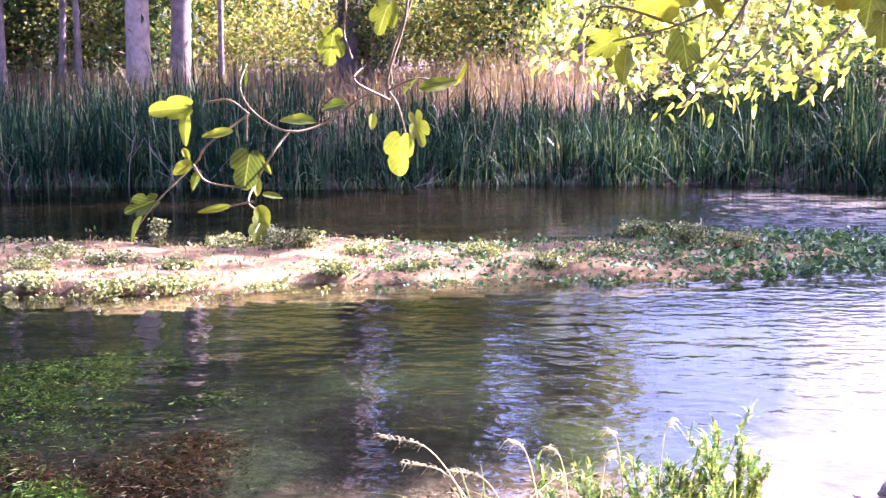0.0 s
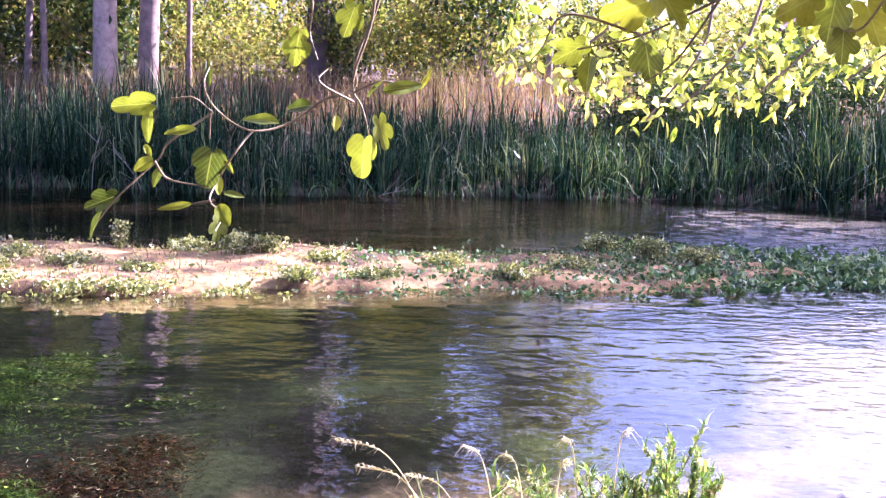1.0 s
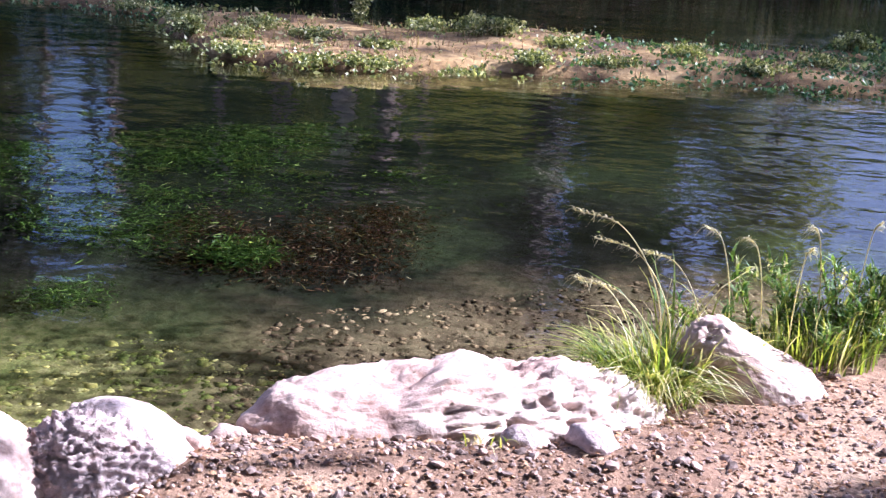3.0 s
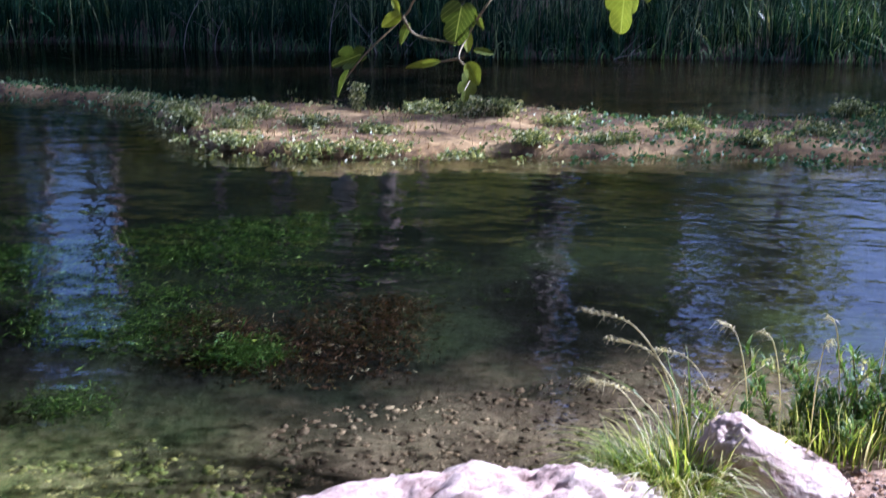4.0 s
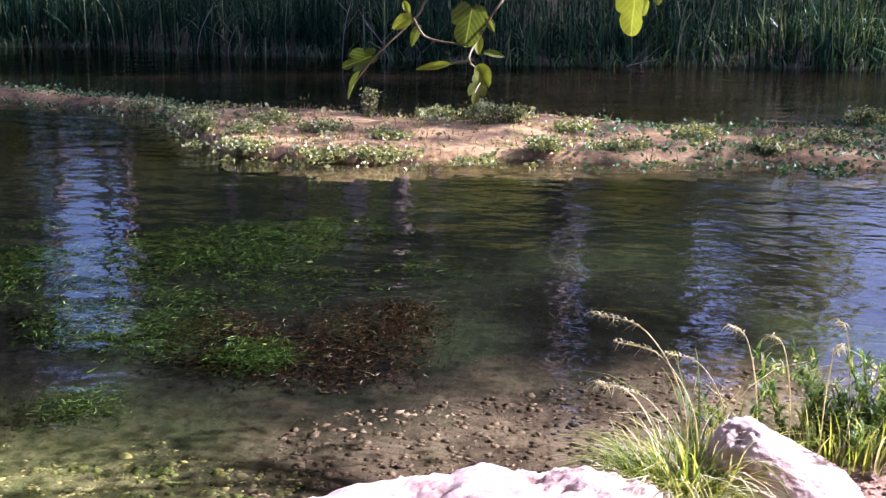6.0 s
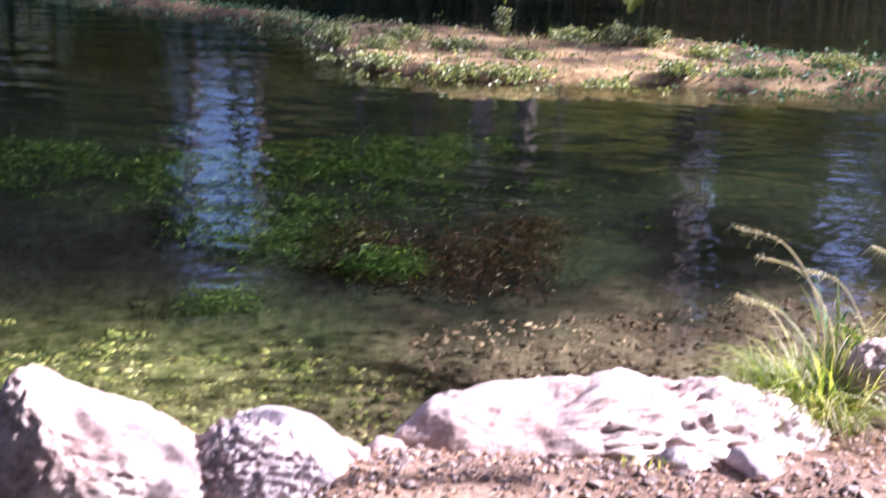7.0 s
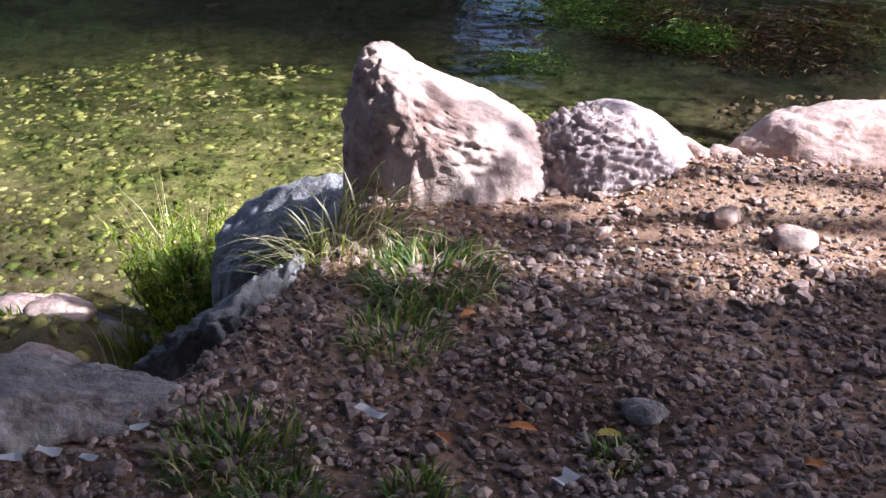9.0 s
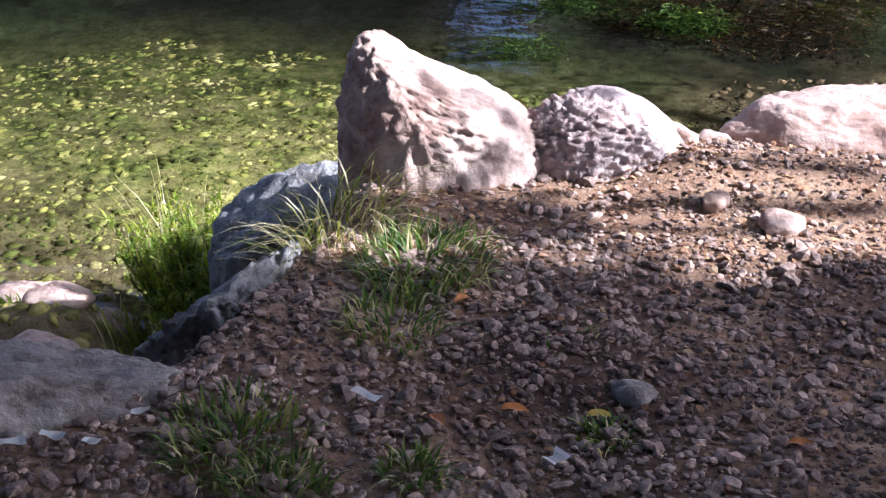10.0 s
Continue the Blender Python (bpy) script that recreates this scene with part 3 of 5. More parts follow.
def hewn(label, at, turn, half, crest, material, back=0.0, relief=(0.020, 0.010, 0.004), seed=0, rugged=None, blocky=0.62, crags=0.0):
    """A quarried boulder: a blocky body under a crest line given along its length, leaning back, broken at three scales. rugged says where it is pitted."""
    off = Vector((seed * 3.7, seed * 1.3, seed * 2.9))
    v, f = ball(6)
    flat = np.hypot(v[:, 0], v[:, 1])
    a = np.arctan2(v[:, 1], v[:, 0])
    foot = lambda c: np.sign(c) * np.abs(c) ** 0.8
    p = np.stack([foot(np.cos(a)) * flat ** blocky, foot(np.sin(a)) * flat ** blocky, np.sign(v[:, 2]) * np.abs(v[:, 2]) ** blocky], 1)
    xs, hs = np.array(crest).T
    x = np.clip(p[:, 0], -1, 1)
    up = np.interp(x, xs, hs)
    z = np.where(p[:, 2] > 0, p[:, 2] * up, p[:, 2] * 0.22)
    q = np.stack([p[:, 0] * half[0], p[:, 1] * half[1] * (0.85 + 0.15 * np.cos(2 * x)), z], 1)
    q[:, 1] += back * np.clip(z, 0, 1)
    out = v / np.array([half[0], half[1], max(hs)])
    out /= np.linalg.norm(out, axis=1, keepdims=True)
    wild = np.ones(len(v)) if rugged is None else rugged(q[:, 0] / half[0], q[:, 1] / half[1], q[:, 2] / max(hs))
    n1 = np.array([noise.fractal(Vector(w) * 7 + off, 0.9, 2.0, 3) for w in q])
    n2 = np.array([abs(noise.noise(Vector((w[0] * 20, w[1] * 20, w[2] * 34)) + off)) + 0.5 * abs(noise.noise(Vector(w) * 47 + off)) for w in q])
    n3 = np.array([noise.noise(Vector(w) * 95 + off) for w in q])
    d = relief[0] * n1 + wild * (relief[1] * (0.35 - 1.3 * n2)) + relief[2] * n3 * (0.4 + 0.6 * wild)
    if crags:
        gap = np.array([(lambda e: e[1] - e[0])(noise.voronoi(Vector((w[0] * 36, w[1] * 40, w[2] * 42)) + 0.9 * noise.noise_vector(Vector(w) * 24 + off) + off)[0]) for w in q])
        d += wild * crags * (1.6 * smooth(0.0, 0.45, gap) - 0.9 + 0.8 * n3) + (1 - wild) * 0.006
    me = from_arrays("boulder", q + out * d[:, None], f, [material], None, True)
    ob = new("boulder", me)
    ob.location, ob.rotation_euler = at, (0, 0, radians(turn))
    return tagged(ob, label, "rock", "boulders along the bank")


hewn("tall pale pink limestone boulder sloping to one side on the bank", (-1.560, 2.295, 0.76), 27, (0.265, 0.19), [(-1, 0.30), (-0.85, 0.345), (-0.65, 0.325), (-0.3, 0.262), (0.1, 0.21), (0.6, 0.168), (1, 0.11)], M_ROCK, 0.30,
     (0.014, 0.020, 0.006), 1, lambda x, y, z: 0.30 + 0.70 * smooth(0.25, -0.25, x + 0.5 * y), 0.48)
hewn("rounded rough grey-pink boulder beside the tall one", (-1.230, 2.500, 0.76), 30, (0.222, 0.16), [(-1, 0.145), (-0.5, 0.174), (0, 0.180), (0.5, 0.166), (1, 0.13)], M_ROUGH, 0.10,
     (0.008, 0.004, 0.003), 2, lambda x, y, z: smooth(0.30, 0.18, x + 0.55 * y + 0.12 * z), 0.72, 0.010)
hewn("long pale limestone boulder with a smooth end and a broken front", (-0.455, 3.05, 0.76), 19, (0.60, 0.19), [(-1, 0.08), (-0.88, 0.125), (-0.7, 0.122), (-0.45, 0.112), (-0.2, 0.122), (-0.05, 0.140), (0.2, 0.136), (0.6, 0.135), (0.82, 0.132), (1, 0.08)], M_ROCK, 0.55,
     (0.024, 0.036, 0.008), 3, lambda x, y, z: 0.12 + 0.88 * smooth(-0.30, -0.12, x + 0.15 * y), 0.72)
hewn("pale limestone boulder among the grass", (0.385, 3.49, 0.74), 6, (0.25, 0.13), [(-1, 0.18), (-0.75, 0.235), (-0.45, 0.235), (0, 0.165), (0.5, 0.10), (1, 0.04)], M_ROCK, 0.25,
     (0.014, 0.024, 0.006), 4, lambda x, y, z: 0.15 + 0.85 * smooth(-0.25, -0.5, x - 0.3 * y))
boulder("boulder", "grey shaded boulder below the bank edge", (-2.06, 2.36, 0.30), (0.25, 0.28, 0.36), M_GREY, None, 0.12, 6, 20)
boulder("boulder", "grey shaded boulder set in the bank edge", (-1.68, 1.62, 0.50), (0.16, 0.32, 0.29), M_GREY, None, 0.22, 9, -8, 6, 0.03, 12)
boulder("boulder", "flat grey slab of stone at the bank edge", (-1.72, 1.02, 0.70), (0.32, 0.17, 0.13), M_SLAB, None, 0.14, 7, 30, 6, 0.015, 14)


def small_stones():
    """Single stones that stand out from the gravel."""
    for x, y, r, m, label in ((-0.73, 2.34, 0.045, M_ROCK, "small pale stone lying on gravel"), (-1.07, 2.60, 0.05, M_ROCK, "small pale stone between two boulders"),
                              (-0.89, 2.36, 0.035, M_PEBBLE, "small pinkish stone on gravel"), (-0.78, 1.55, 0.032, M_SLAB, "flat brown stone sunk in gravel"),
                              (-1.43, 2.38, 0.05, M_BRICK, "broken scrap of red brick between boulders"), (-0.25, 2.90, 0.05, M_ROUGH, "broken rough stone before the long boulder"),
                              (-0.08, 2.92, 0.06, M_ROUGH, "broken rough stone before the long boulder"), (-1.03, 2.80, 0.05, M_ROCK, "small broken stone beside a boulder"),
                              (1.75, 4.45, 0.08, M_SLAB, "brown stone on the gravel beach"), (2.3, 4.7, 0.09, M_SLAB, "brown stone on the gravel beach")):
        ob = boulder("stone", label, (x, y, float(ground_z(x, y)) + r * 0.2), (r * 1.3, r, r * 0.75), m, None, 0.2, int(x * 50 + 200), x * 700 % 180, 3)
        tagged(ob, category="stone", group="loose stones on the bank")
    for x, y, r in ((-3.0, 2.18, 0.12), (-2.80, 2.12, 0.09), (-2.62, 2.16, 0.07), (-3.1, 2.36, 0.10), (-2.62, 1.88, 0.10), (-2.4, 1.95, 0.08), (-3.25, 2.0, 0.12)):
        ob = boulder("stone", "pale flat stone at the water's edge", (x, y, float(ground_z(x, y)) + r * 0.15), (r * 1.2, r, r * 0.45), M_ROCK, None, 0.15, int(x * 40 + 300), x * 900 % 180, 3)
        tagged(ob, category="stone", group="stones at the water's edge")


small_stones()

# ---------------------------------------------------------------- leaf shapes
def outline_leaf(lobes, points=26, fold=0.22, curl=0.16):
    """A leaf from its base at the origin to its tip at x = 1: two rings of faces round the midrib, folded along it and curling down at the tip."""
    a = np.linspace(-math.pi, math.pi, points, endpoint=False)
    r = lobes(a)
    rows = []
    for s in (0.5, 1.0):
        x, y = 0.42 + s * r * np.cos(a) * 0.58, s * r * np.sin(a) * 0.5
        rows.append(np.stack([x, y, fold * np.abs(y) - curl * (x - 0.3) ** 2 + 0.02 * np.sin(9 * x + 5 * y)], 1))
    v = np.vstack([[(0.42, 0, -0.01)], *rows])
    i = np.arange(points)
    k = (i + 1) % points
    return v, [(0, 1 + p, 1 + q) for p, q in zip(i, k)] + [(1 + p, 1 + points + p, 1 + q) for p, q in zip(i, k)] + [(1 + q, 1 + points + p, 1 + points + q) for p, q in zip(i, k)]


def lobed(a, count, depth):
    """Rounded lobes with narrow bays between, none towards the stalk."""
    w = np.abs(np.sin(a * count / 2 + math.pi / 2)) ** 0.55
    return (1 - depth + depth * w) * (0.86 + 0.14 * np.cos(a)) * (1 - 0.18 * np.exp(-((np.abs(a) - math.pi) / 0.3) ** 2))


FIG = outline_leaf(lambda a: lobed(a, 5, 0.42), 40)
FIG_THREE = outline_leaf(lambda a: lobed(a, 3, 0.36) + 0.04 * np.exp(-(a / 0.35) ** 2), 36, 0.3)
FIG_SOFT = outline_leaf(lambda a: 0.80 - 0.10 * np.abs(np.sin(a)) + 0.22 * np.exp(-(a / 0.42) ** 2), 30, 0.32, 0.22)
NARROW = outline_leaf(lambda a: 0.72 - 0.20 * np.abs(np.sin(a)) + 0.30 * np.exp(-(a / 0.4) ** 2), 16, 0.3, 0.25)
OVAL = (np.array([(0, 0, 0), (0.35, 0.24, 0.05), (0.35, -0.24, 0.05), (0.75, 0.17, 0.02), (0.75, -0.17, 0.02), (1, 0, -0.08)]), np.array([(0, 2, 1), (1, 2, 3), (2, 4, 3), (3, 4, 5)]))
DIAMOND = (np.array([(0, 0, 0), (0.5, 0.3, 0.06), (1, 0, -0.05), (0.5, -0.3, 0.06)]), np.array([(0, 3, 2, 1)]))


def facing(tip, normal):
    """A rotation that lays a leaf's length along tip, its face along normal."""
    x = Vector(tip).normalized()
    z = Vector(normal)
    z = (z - x * z.dot(x)).normalized()
    y = z.cross(x)
    return Matrix((x, y, z)).transposed().to_4x4()


# ---------------------------------------------------------------- fig twigs hanging near the eye
ME_FIG = from_arrays("leaf", FIG[0], FIG[1], [M_FIG], None, True)
ME_LIT = [from_arrays("leaf", q[0], q[1], [M_FIG_LIT], None, True) for q in (NARROW, NARROW, FIG_SOFT)]
ME_FIG_THREE = from_arrays("leaf", FIG_THREE[0], FIG_THREE[1], [M_FIG], None, True)
ME_FIG_SOFT = from_arrays("leaf", FIG_SOFT[0], FIG_SOFT[1], [M_FIG], None, True)


def fig_sprig(label, origin, unit, stems, leaves, across=(1, 0, 0), away=(0, 1, 0)):
    """A hanging twig. Stems and leaves are given in its plane: right, up, and for leaves length, width, heading of the tip in degrees."""
    base = thing("fig_twig", label, "fig branch", "hanging fig twigs", at=origin)
    ax, aw, up = Vector(across), Vector(away), Vector((0, 0, 1))
    for k, line in enumerate(stems):
        pts = [ax * (u * unit) + up * (v * unit) + aw * (0.03 * math.sin(3 * i + k)) for i, (u, v) in enumerate(line)]
        v, f = tube(bend(pts, 8), [0.0046 if k == 0 else 0.0036, 0.0020], 7)
        child("stem", from_arrays("stem", v, f, [M_TWIG], None, True), base)
    for u, v, length, width, heading in leaves:
        a = radians(heading)
        tip = ax * math.cos(a) + up * math.sin(a) + aw * random.uniform(-0.35, 0.35)
        nor = -aw + ax * random.uniform(-0.9, 0.9) + up * random.uniform(-0.3, 0.9)
        m = facing(tip, nor)
        l, w = length * unit * 0.94, width * unit * 0.94
        ob = child("leaf", (ME_FIG, ME_FIG_THREE)[int(u + v) % 2] if min(length, width) > 58 else ME_FIG_SOFT, base)
        mid = ax * (u * unit) + up * (v * unit) + aw * random.uniform(-0.05, 0.05)
        ob.matrix_local = Matrix.Translation(mid - tip.normalized() * l * 0.45) @ m @ Matrix.Diagonal((l, w * 1.1, (l + w) / 2, 1))
    return base


U = 0.001015
fig_sprig("drooping fig twig with backlit yellow-green leaves", (-0.43, 3.21, 2.195), U,
          [[(335, 480), (335, 350), (280, 200), (275, 120), (200, 90), (105, 25), (10, 5), (-80, 50), (-110, 115), (-100, 180)],
           [(-95, 50), (-200, -30), (-240, -80), (-330, -170), (-400, -250)],
           [(10, 5), (-35, -60), (-85, -135), (-95, -180), (-70, -220), (-80, -260)],
           [(-200, 80), (-140, 85), (-95, 50)], [(-240, -80), (-210, -130), (-100, -145)], [(-95, 50), (-105, -20)], [(-85, -180), (-180, -200)]],
          [(-280, 65, 150, 75, 185), (-255, 15, 95, 45, -95), (-100, -85, 125, 110, -100), (-170, 0, 85, 36, 190), (30, 30, 105, 55, 175),
           (-380, -190, 110, 75, 200), (-400, -250, 85, 30, -115), (-85, -140, 66, 44, -80), (-180, -195, 90, 28, 190), (-40, -167, 56, 28, -10),
           (-60, -215, 66, 58, -60), (-80, -250, 85, 62, -95), (-270, -90, 60, 48, 215), (-245, -125, 60, 38, -110), (-262, -55, 40, 26, -60),
           (-105, 150, 75, 24, 95), (-48, -90, 45, 22, -60)])
fig_sprig("drooping fig twig with lobed yellow-green leaves", (-0.43, 3.16, 2.195), U,
          [[(335, 480), (320, 300), (278, 160), (276, 110), (300, 70), (330, -50)], [(276, 85), (190, 135), (215, 175)], [(150, 480), (170, 330), (160, 260), (185, 190)],
           [(276, 110), (345, 140), (420, 130)]],
          [(305, -40, 130, 100, -95), (350, 20, 110, 62, -75), (230, 30, 45, 36, -90), (400, 125, 110, 50, 10), (135, 70, 70, 55, 190),
           (130, 230, 120, 85, -100), (265, 305, 110, 85, -110), (60, 360, 90, 60, -80), (460, 150, 70, 22, 60), (330, 120, 60, 18, 50)])
fig_sprig("overhanging fig twig with broad shaded green leaves", (0.45, 2.75, 2.38), 0.00128,
          [[(700, 420), (420, 240), (200, 130), (60, 60), (-60, 30)], [(200, 130), (120, 20), (60, -30)], [(60, 60), (-80, 90), (-120, 30)]],
          [(40, 110, 120, 100, 200), (100, 120, 115, 100, -60), (70, 20, 95, 80, -80), (-60, 30, 85, 60, 210), (-40, -10, 70, 50, -100), (160, 150, 90, 80, -30), (10, 170, 90, 80, 150)])
fig_sprig("overhanging fig twig with broad dark shaded leaves", (1.0, 2.9, 2.47), 0.00128,
          [[(500, 420), (260, 240), (140, 130), (-60, 60)], [(140, 130), (60, 20), (10, 20)]],
          [(-60, 60, 110, 95, 210), (20, 50, 115, 100, -100), (90, 40, 110, 95, -70), (150, 60, 120, 100, -30), (60, 100, 110, 100, 180), (-20, 110, 100, 90, 150),
           (30, -10, 80, 70, -90), (190, 100, 120, 100, -50), (-120, 110, 90, 80, 170), (120, 120, 100, 90, 60)])


# ---------------------------------------------------------------- the fig tree beside the camera
def fig_tree():
    tree = thing("fig_tree", "leaning fig tree with backlit leaves hanging over the river", "tree", at=(6.2, 1.6, float(ground_z(6.2, 1.6))))
    o = np.array(tree.location)
    v, f = tube(bend([(0, 0, -0.3), (-0.1, 0.2, 0.9), (-0.5, 0.7, 2.2), (-1.2, 1.2, 3.6)], 8), [0.30, 0.24, 0.18], 12)
    child("trunk", from_arrays("trunk", v, f, [M_BARK], None, True), tree)
    for ends in ([(-0.5, 0.7, 2.0), (-0.8, 4.0, 2.9), (-2.4, 5.3, 2.9), (-4.9, 4.6, 2.1)], [(-0.7, 0.9, 2.6), (-0.9, 4.6, 3.2), (-2.6, 5.6, 3.0), (-4.3, 4.7, 1.9)],
                 [(-1.0, 1.0, 3.2), (-3, 1.0, 4.6), (-5, 0.6, 5.0)], [(-1.2, 1.2, 3.6), (-1.0, 2.2, 4.8), (-2.0, 3.2, 5.4)], [(-0.4, 0.6, 1.8), (-0.6, 4.2, 2.6), (-2.0, 5.2, 2.5), (-3.4, 4.7, 1.9)]):
        v, f = tube(bend(ends, 8), [0.09, 0.045, 0.012], 8)
        child("limb", from_arrays("limb", v, f, [M_BARK], None, True), tree)
    # bare branches high up whose shadows streak the gravel
    for ax, ay, bx, by, h, r in ((-1.30, 2.08, -0.45, 2.56, 3.1, 0.036), (-1.45, 2.22, -0.55, 2.68, 3.3, 0.026), (-1.2, 1.98, -0.6, 2.36, 2.9, 0.020), (-1.75, 2.12, -1.35, 2.34, 3.0, 0.013)):
        lift = np.array(SUN) * (h / SUN.z) + np.array((0, 0, 0.76)) - o
        v, f = tube(bend([np.array((ax, ay, 0)) + lift, np.array(((ax + bx) / 2, (ay + by) / 2 + 0.03, 0.12)) + lift, np.array((bx, by, 0.1)) + lift], 8), [r * 0.5, r], 7)
        child("limb", from_arrays("limb", v, f, [M_BARK], None, True), tree)
    # leaves on the boughs over the water, one by one
    low = lambda x: np.interp(x, [0.25, 0.5, 0.9, 1.15, 1.4, 1.65, 1.95, 2.4, 4], [2.55, 2.40, 2.22, 2.14, 2.20, 2.22, 2.32, 2.40, 2.4])
    for _ in range(300):
        x = random.uniform(0.45, 2.9)
        z = float(low(x)) + abs(random.gauss(0, 0.33))
        y = random.uniform(5.5, 6.8)
        tip = Vector((random.uniform(-0.9, 0.9), random.uniform(-0.6, 0.6), -0.9))
        nor = Vector((random.uniform(-1, 1), -0.7, random.uniform(-0.6, 1.0)))
        l = random.uniform(0.045, 0.095)
        # lower boughs take the brightened copy, upper ones the plain leaf
        ob = child("leaf", random.choice(ME_LIT if z < 2.62 or x < 1.3 else (ME_FIG, ME_FIG_SOFT)), tree)
        ob.matrix_local = Matrix.Translation(Vector((x, y, z)) - Vector(o)) @ facing(tip, nor) @ Matrix.Diagonal((l, l * random.uniform(0.4, 0.75), l, 1))
    n = 700
    px = rng.uniform(0.6, 3.2, n)
    pos = np.stack([px, rng.uniform(5.6, 7.0, n), low(px) + 0.06 + np.abs(rng.normal(0, 0.36, n))], 1)
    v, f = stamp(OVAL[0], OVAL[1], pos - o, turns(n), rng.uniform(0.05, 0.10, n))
    child("leaf", from_arrays("leaf", v, f, [M_FIG_LIT], None, True), tree, "small backlit yellow-green leaves", "stuff")
    for x0, z0, x1, z1 in ((1.5, 2.9, 1.15, 2.2), (1.75, 2.9, 1.3, 2.25), (2.2, 3.0, 1.7, 2.35), (1.1, 2.9, 0.7, 2.45), (2.7, 3.0, 2.1, 2.4)):
        v, f = tube(bend([(x0 + 0.2, 6.1, z0 + 0.2), (x0, 6.0, z0), ((x0 + x1) / 2 + 0.08, 5.9, (z0 + z1) / 2), (x1, 5.9, z1)], 6), [0.012, 0.005], 6)
        child("twig", from_arrays("twig", v - o, f, [M_BARK], None, True), tree)
    # the crown above, which shades the bank
    n = 22000
    gx = rng.uniform(-5.5, 4.5, n)
    edge = np.interp(gx, [-3, -1.6, -1.2, -0.8, -0.2, 0.8, 2, 4], [1.3, 1.66, 2.04, 2.16, 2.5, 3.1, 3.9, 4.6]) - 0.25
    gy = edge - 7.5 * rng.uniform(0, 1, n) ** 1.35 - 0.02
    keep = gy > -6
    gx, gy = gx[keep], gy[keep]
    h = rng.uniform(2.9, 5.2, len(gx)) ** 1.0
    s = h / SUN.z
    pos = np.stack([gx + SUN.x * s, gy + SUN.y * s, 0.76 + SUN.z * s], 1)
    # unseen leaf roof added overhead to cut skylight on the bank
    above = np.stack([rng.uniform(-9.5, 3.5, 13000), 1.9 - 9 * rng.uniform(0, 1, 13000), rng.uniform(3.9, 6.5, 13000)], 1)
    # single leaves that dapple the boulders
    cx, cy = rng.uniform(-1.95, -1.35, 26), rng.uniform(2.0, 2.45, 26)
    es = rng.uniform(2.9, 4.2, 26) / SUN.z
    # unseen leaf clusters added up-sun to shade the broad-leaved twigs
    near = np.concatenate([np.array(q) + np.array(SUN) * rng.uniform(0.5, 0.95, (45, 1)) + rng.normal(0, 1, (45, 3)) * [0.15, 0.10, 0.05] for q in ((1.15, 2.9, 2.58),)] + [np.array((0.52, 2.73, 2.45)) + np.array(SUN) * rng.uniform(0.4, 0.7, (20, 1)) + rng.normal(0, 1, (20, 3)) * [0.09, 0.06, 0.04]])
    # unseen leaves added over the left bank, again to cut skylight
    over = np.stack([rng.uniform(-9, -1.2, 3200), rng.uniform(-2.5, 3.4, 3200), rng.uniform(4.2, 6.6, 3200)], 1)
    pos = np.vstack([above, over, pos, near, np.stack([cx + SUN.x * es, cy + SUN.y * es, 0.76 + SUN.z * es], 1)])
    rot = turns(len(pos), 0.9)
    big = np.concatenate([rng.uniform(0.28, 0.42, 16200), rng.uniform(0.16, 0.30, len(pos) - 16291), rng.uniform(0.08, 0.13, 65), rng.uniform(0.05, 0.10, 26)])
    v, f = stamp(OVAL[0] * [1, 1.7, 1], OVAL[1], pos - o, rot, big)
    child("crown", from_arrays("crown", v, f, [M_CROWN], None, True), tree, "dense green leaves out of view that shade the bank", "stuff")


fig_tree()


# ---------------------------------------------------------------- trees and reeds of the far bank
def leaf_cloud(centres, per, sigma, size, shape=DIAMOND, flat=1.0):
    """Leaves scattered round many small twig ends."""
    c = np.repeat(centres, per, 0)
    pos = c + rng.normal(0, 1, c.shape) * sigma * np.array([1, 1, flat])
    return stamp(shape[0], shape[1], pos, turns(len(pos)), rng.uniform(size * 0.6, size * 1.3, len(pos)))


def tree_meshes(height, radius, base, crown_r, clusters, per, bark, leaf, seed, lean=0.3, size=0.2):
    r = np.random.default_rng(seed)
    top = np.array([r.uniform(-lean, lean) * 3, r.uniform(-lean, lean) * 3, height])
    p = bend([(0, 0, -0.4), top * 0.3 + r.normal(0, 0.12, 3) * [1, 1, 0], top * 0.65 + r.normal(0, 0.2, 3) * [1, 1, 0], top], 8)
    trunk = from_arrays("trunk", *tube(p, [radius * 1.15, radius * 0.85, radius * 0.5, radius * 0.12], 12), [bark], None, True)
    limbs, ends = [], []
    for k in range(13):
        s = r.uniform(base / height, 0.92)
        o = p[int(s * (len(p) - 1))]
        a = k * 2.4 + r.uniform(-0.4, 0.4)
        l = crown_r * r.uniform(0.6, 1.0) * (1.15 - 0.5 * s)
        q = bend([o, o + np.array([math.cos(a) * l * 0.5, math.sin(a) * l * 0.5, l * 0.25]), o + np.array([math.cos(a) * l, math.sin(a) * l, l * r.uniform(0.1, 0.6)])], 5)
        limbs.append(from_arrays("limb", *tube(q, [radius * 0.32, radius * 0.06], 6), [bark], None, True))
        ends.extend(q[3:])
    ends = np.array(ends)
    c = ends[r.integers(0, len(ends), clusters)] + r.normal(0, 1, (clusters, 3)) * [crown_r * 0.28, crown_r * 0.28, height * 0.06]
    c = c[c[:, 2] > base * 0.7]
    crown = from_arrays("crown", *leaf_cloud(c, per, crown_r * 0.11, size), [leaf], None, False)
    return trunk, limbs, crown


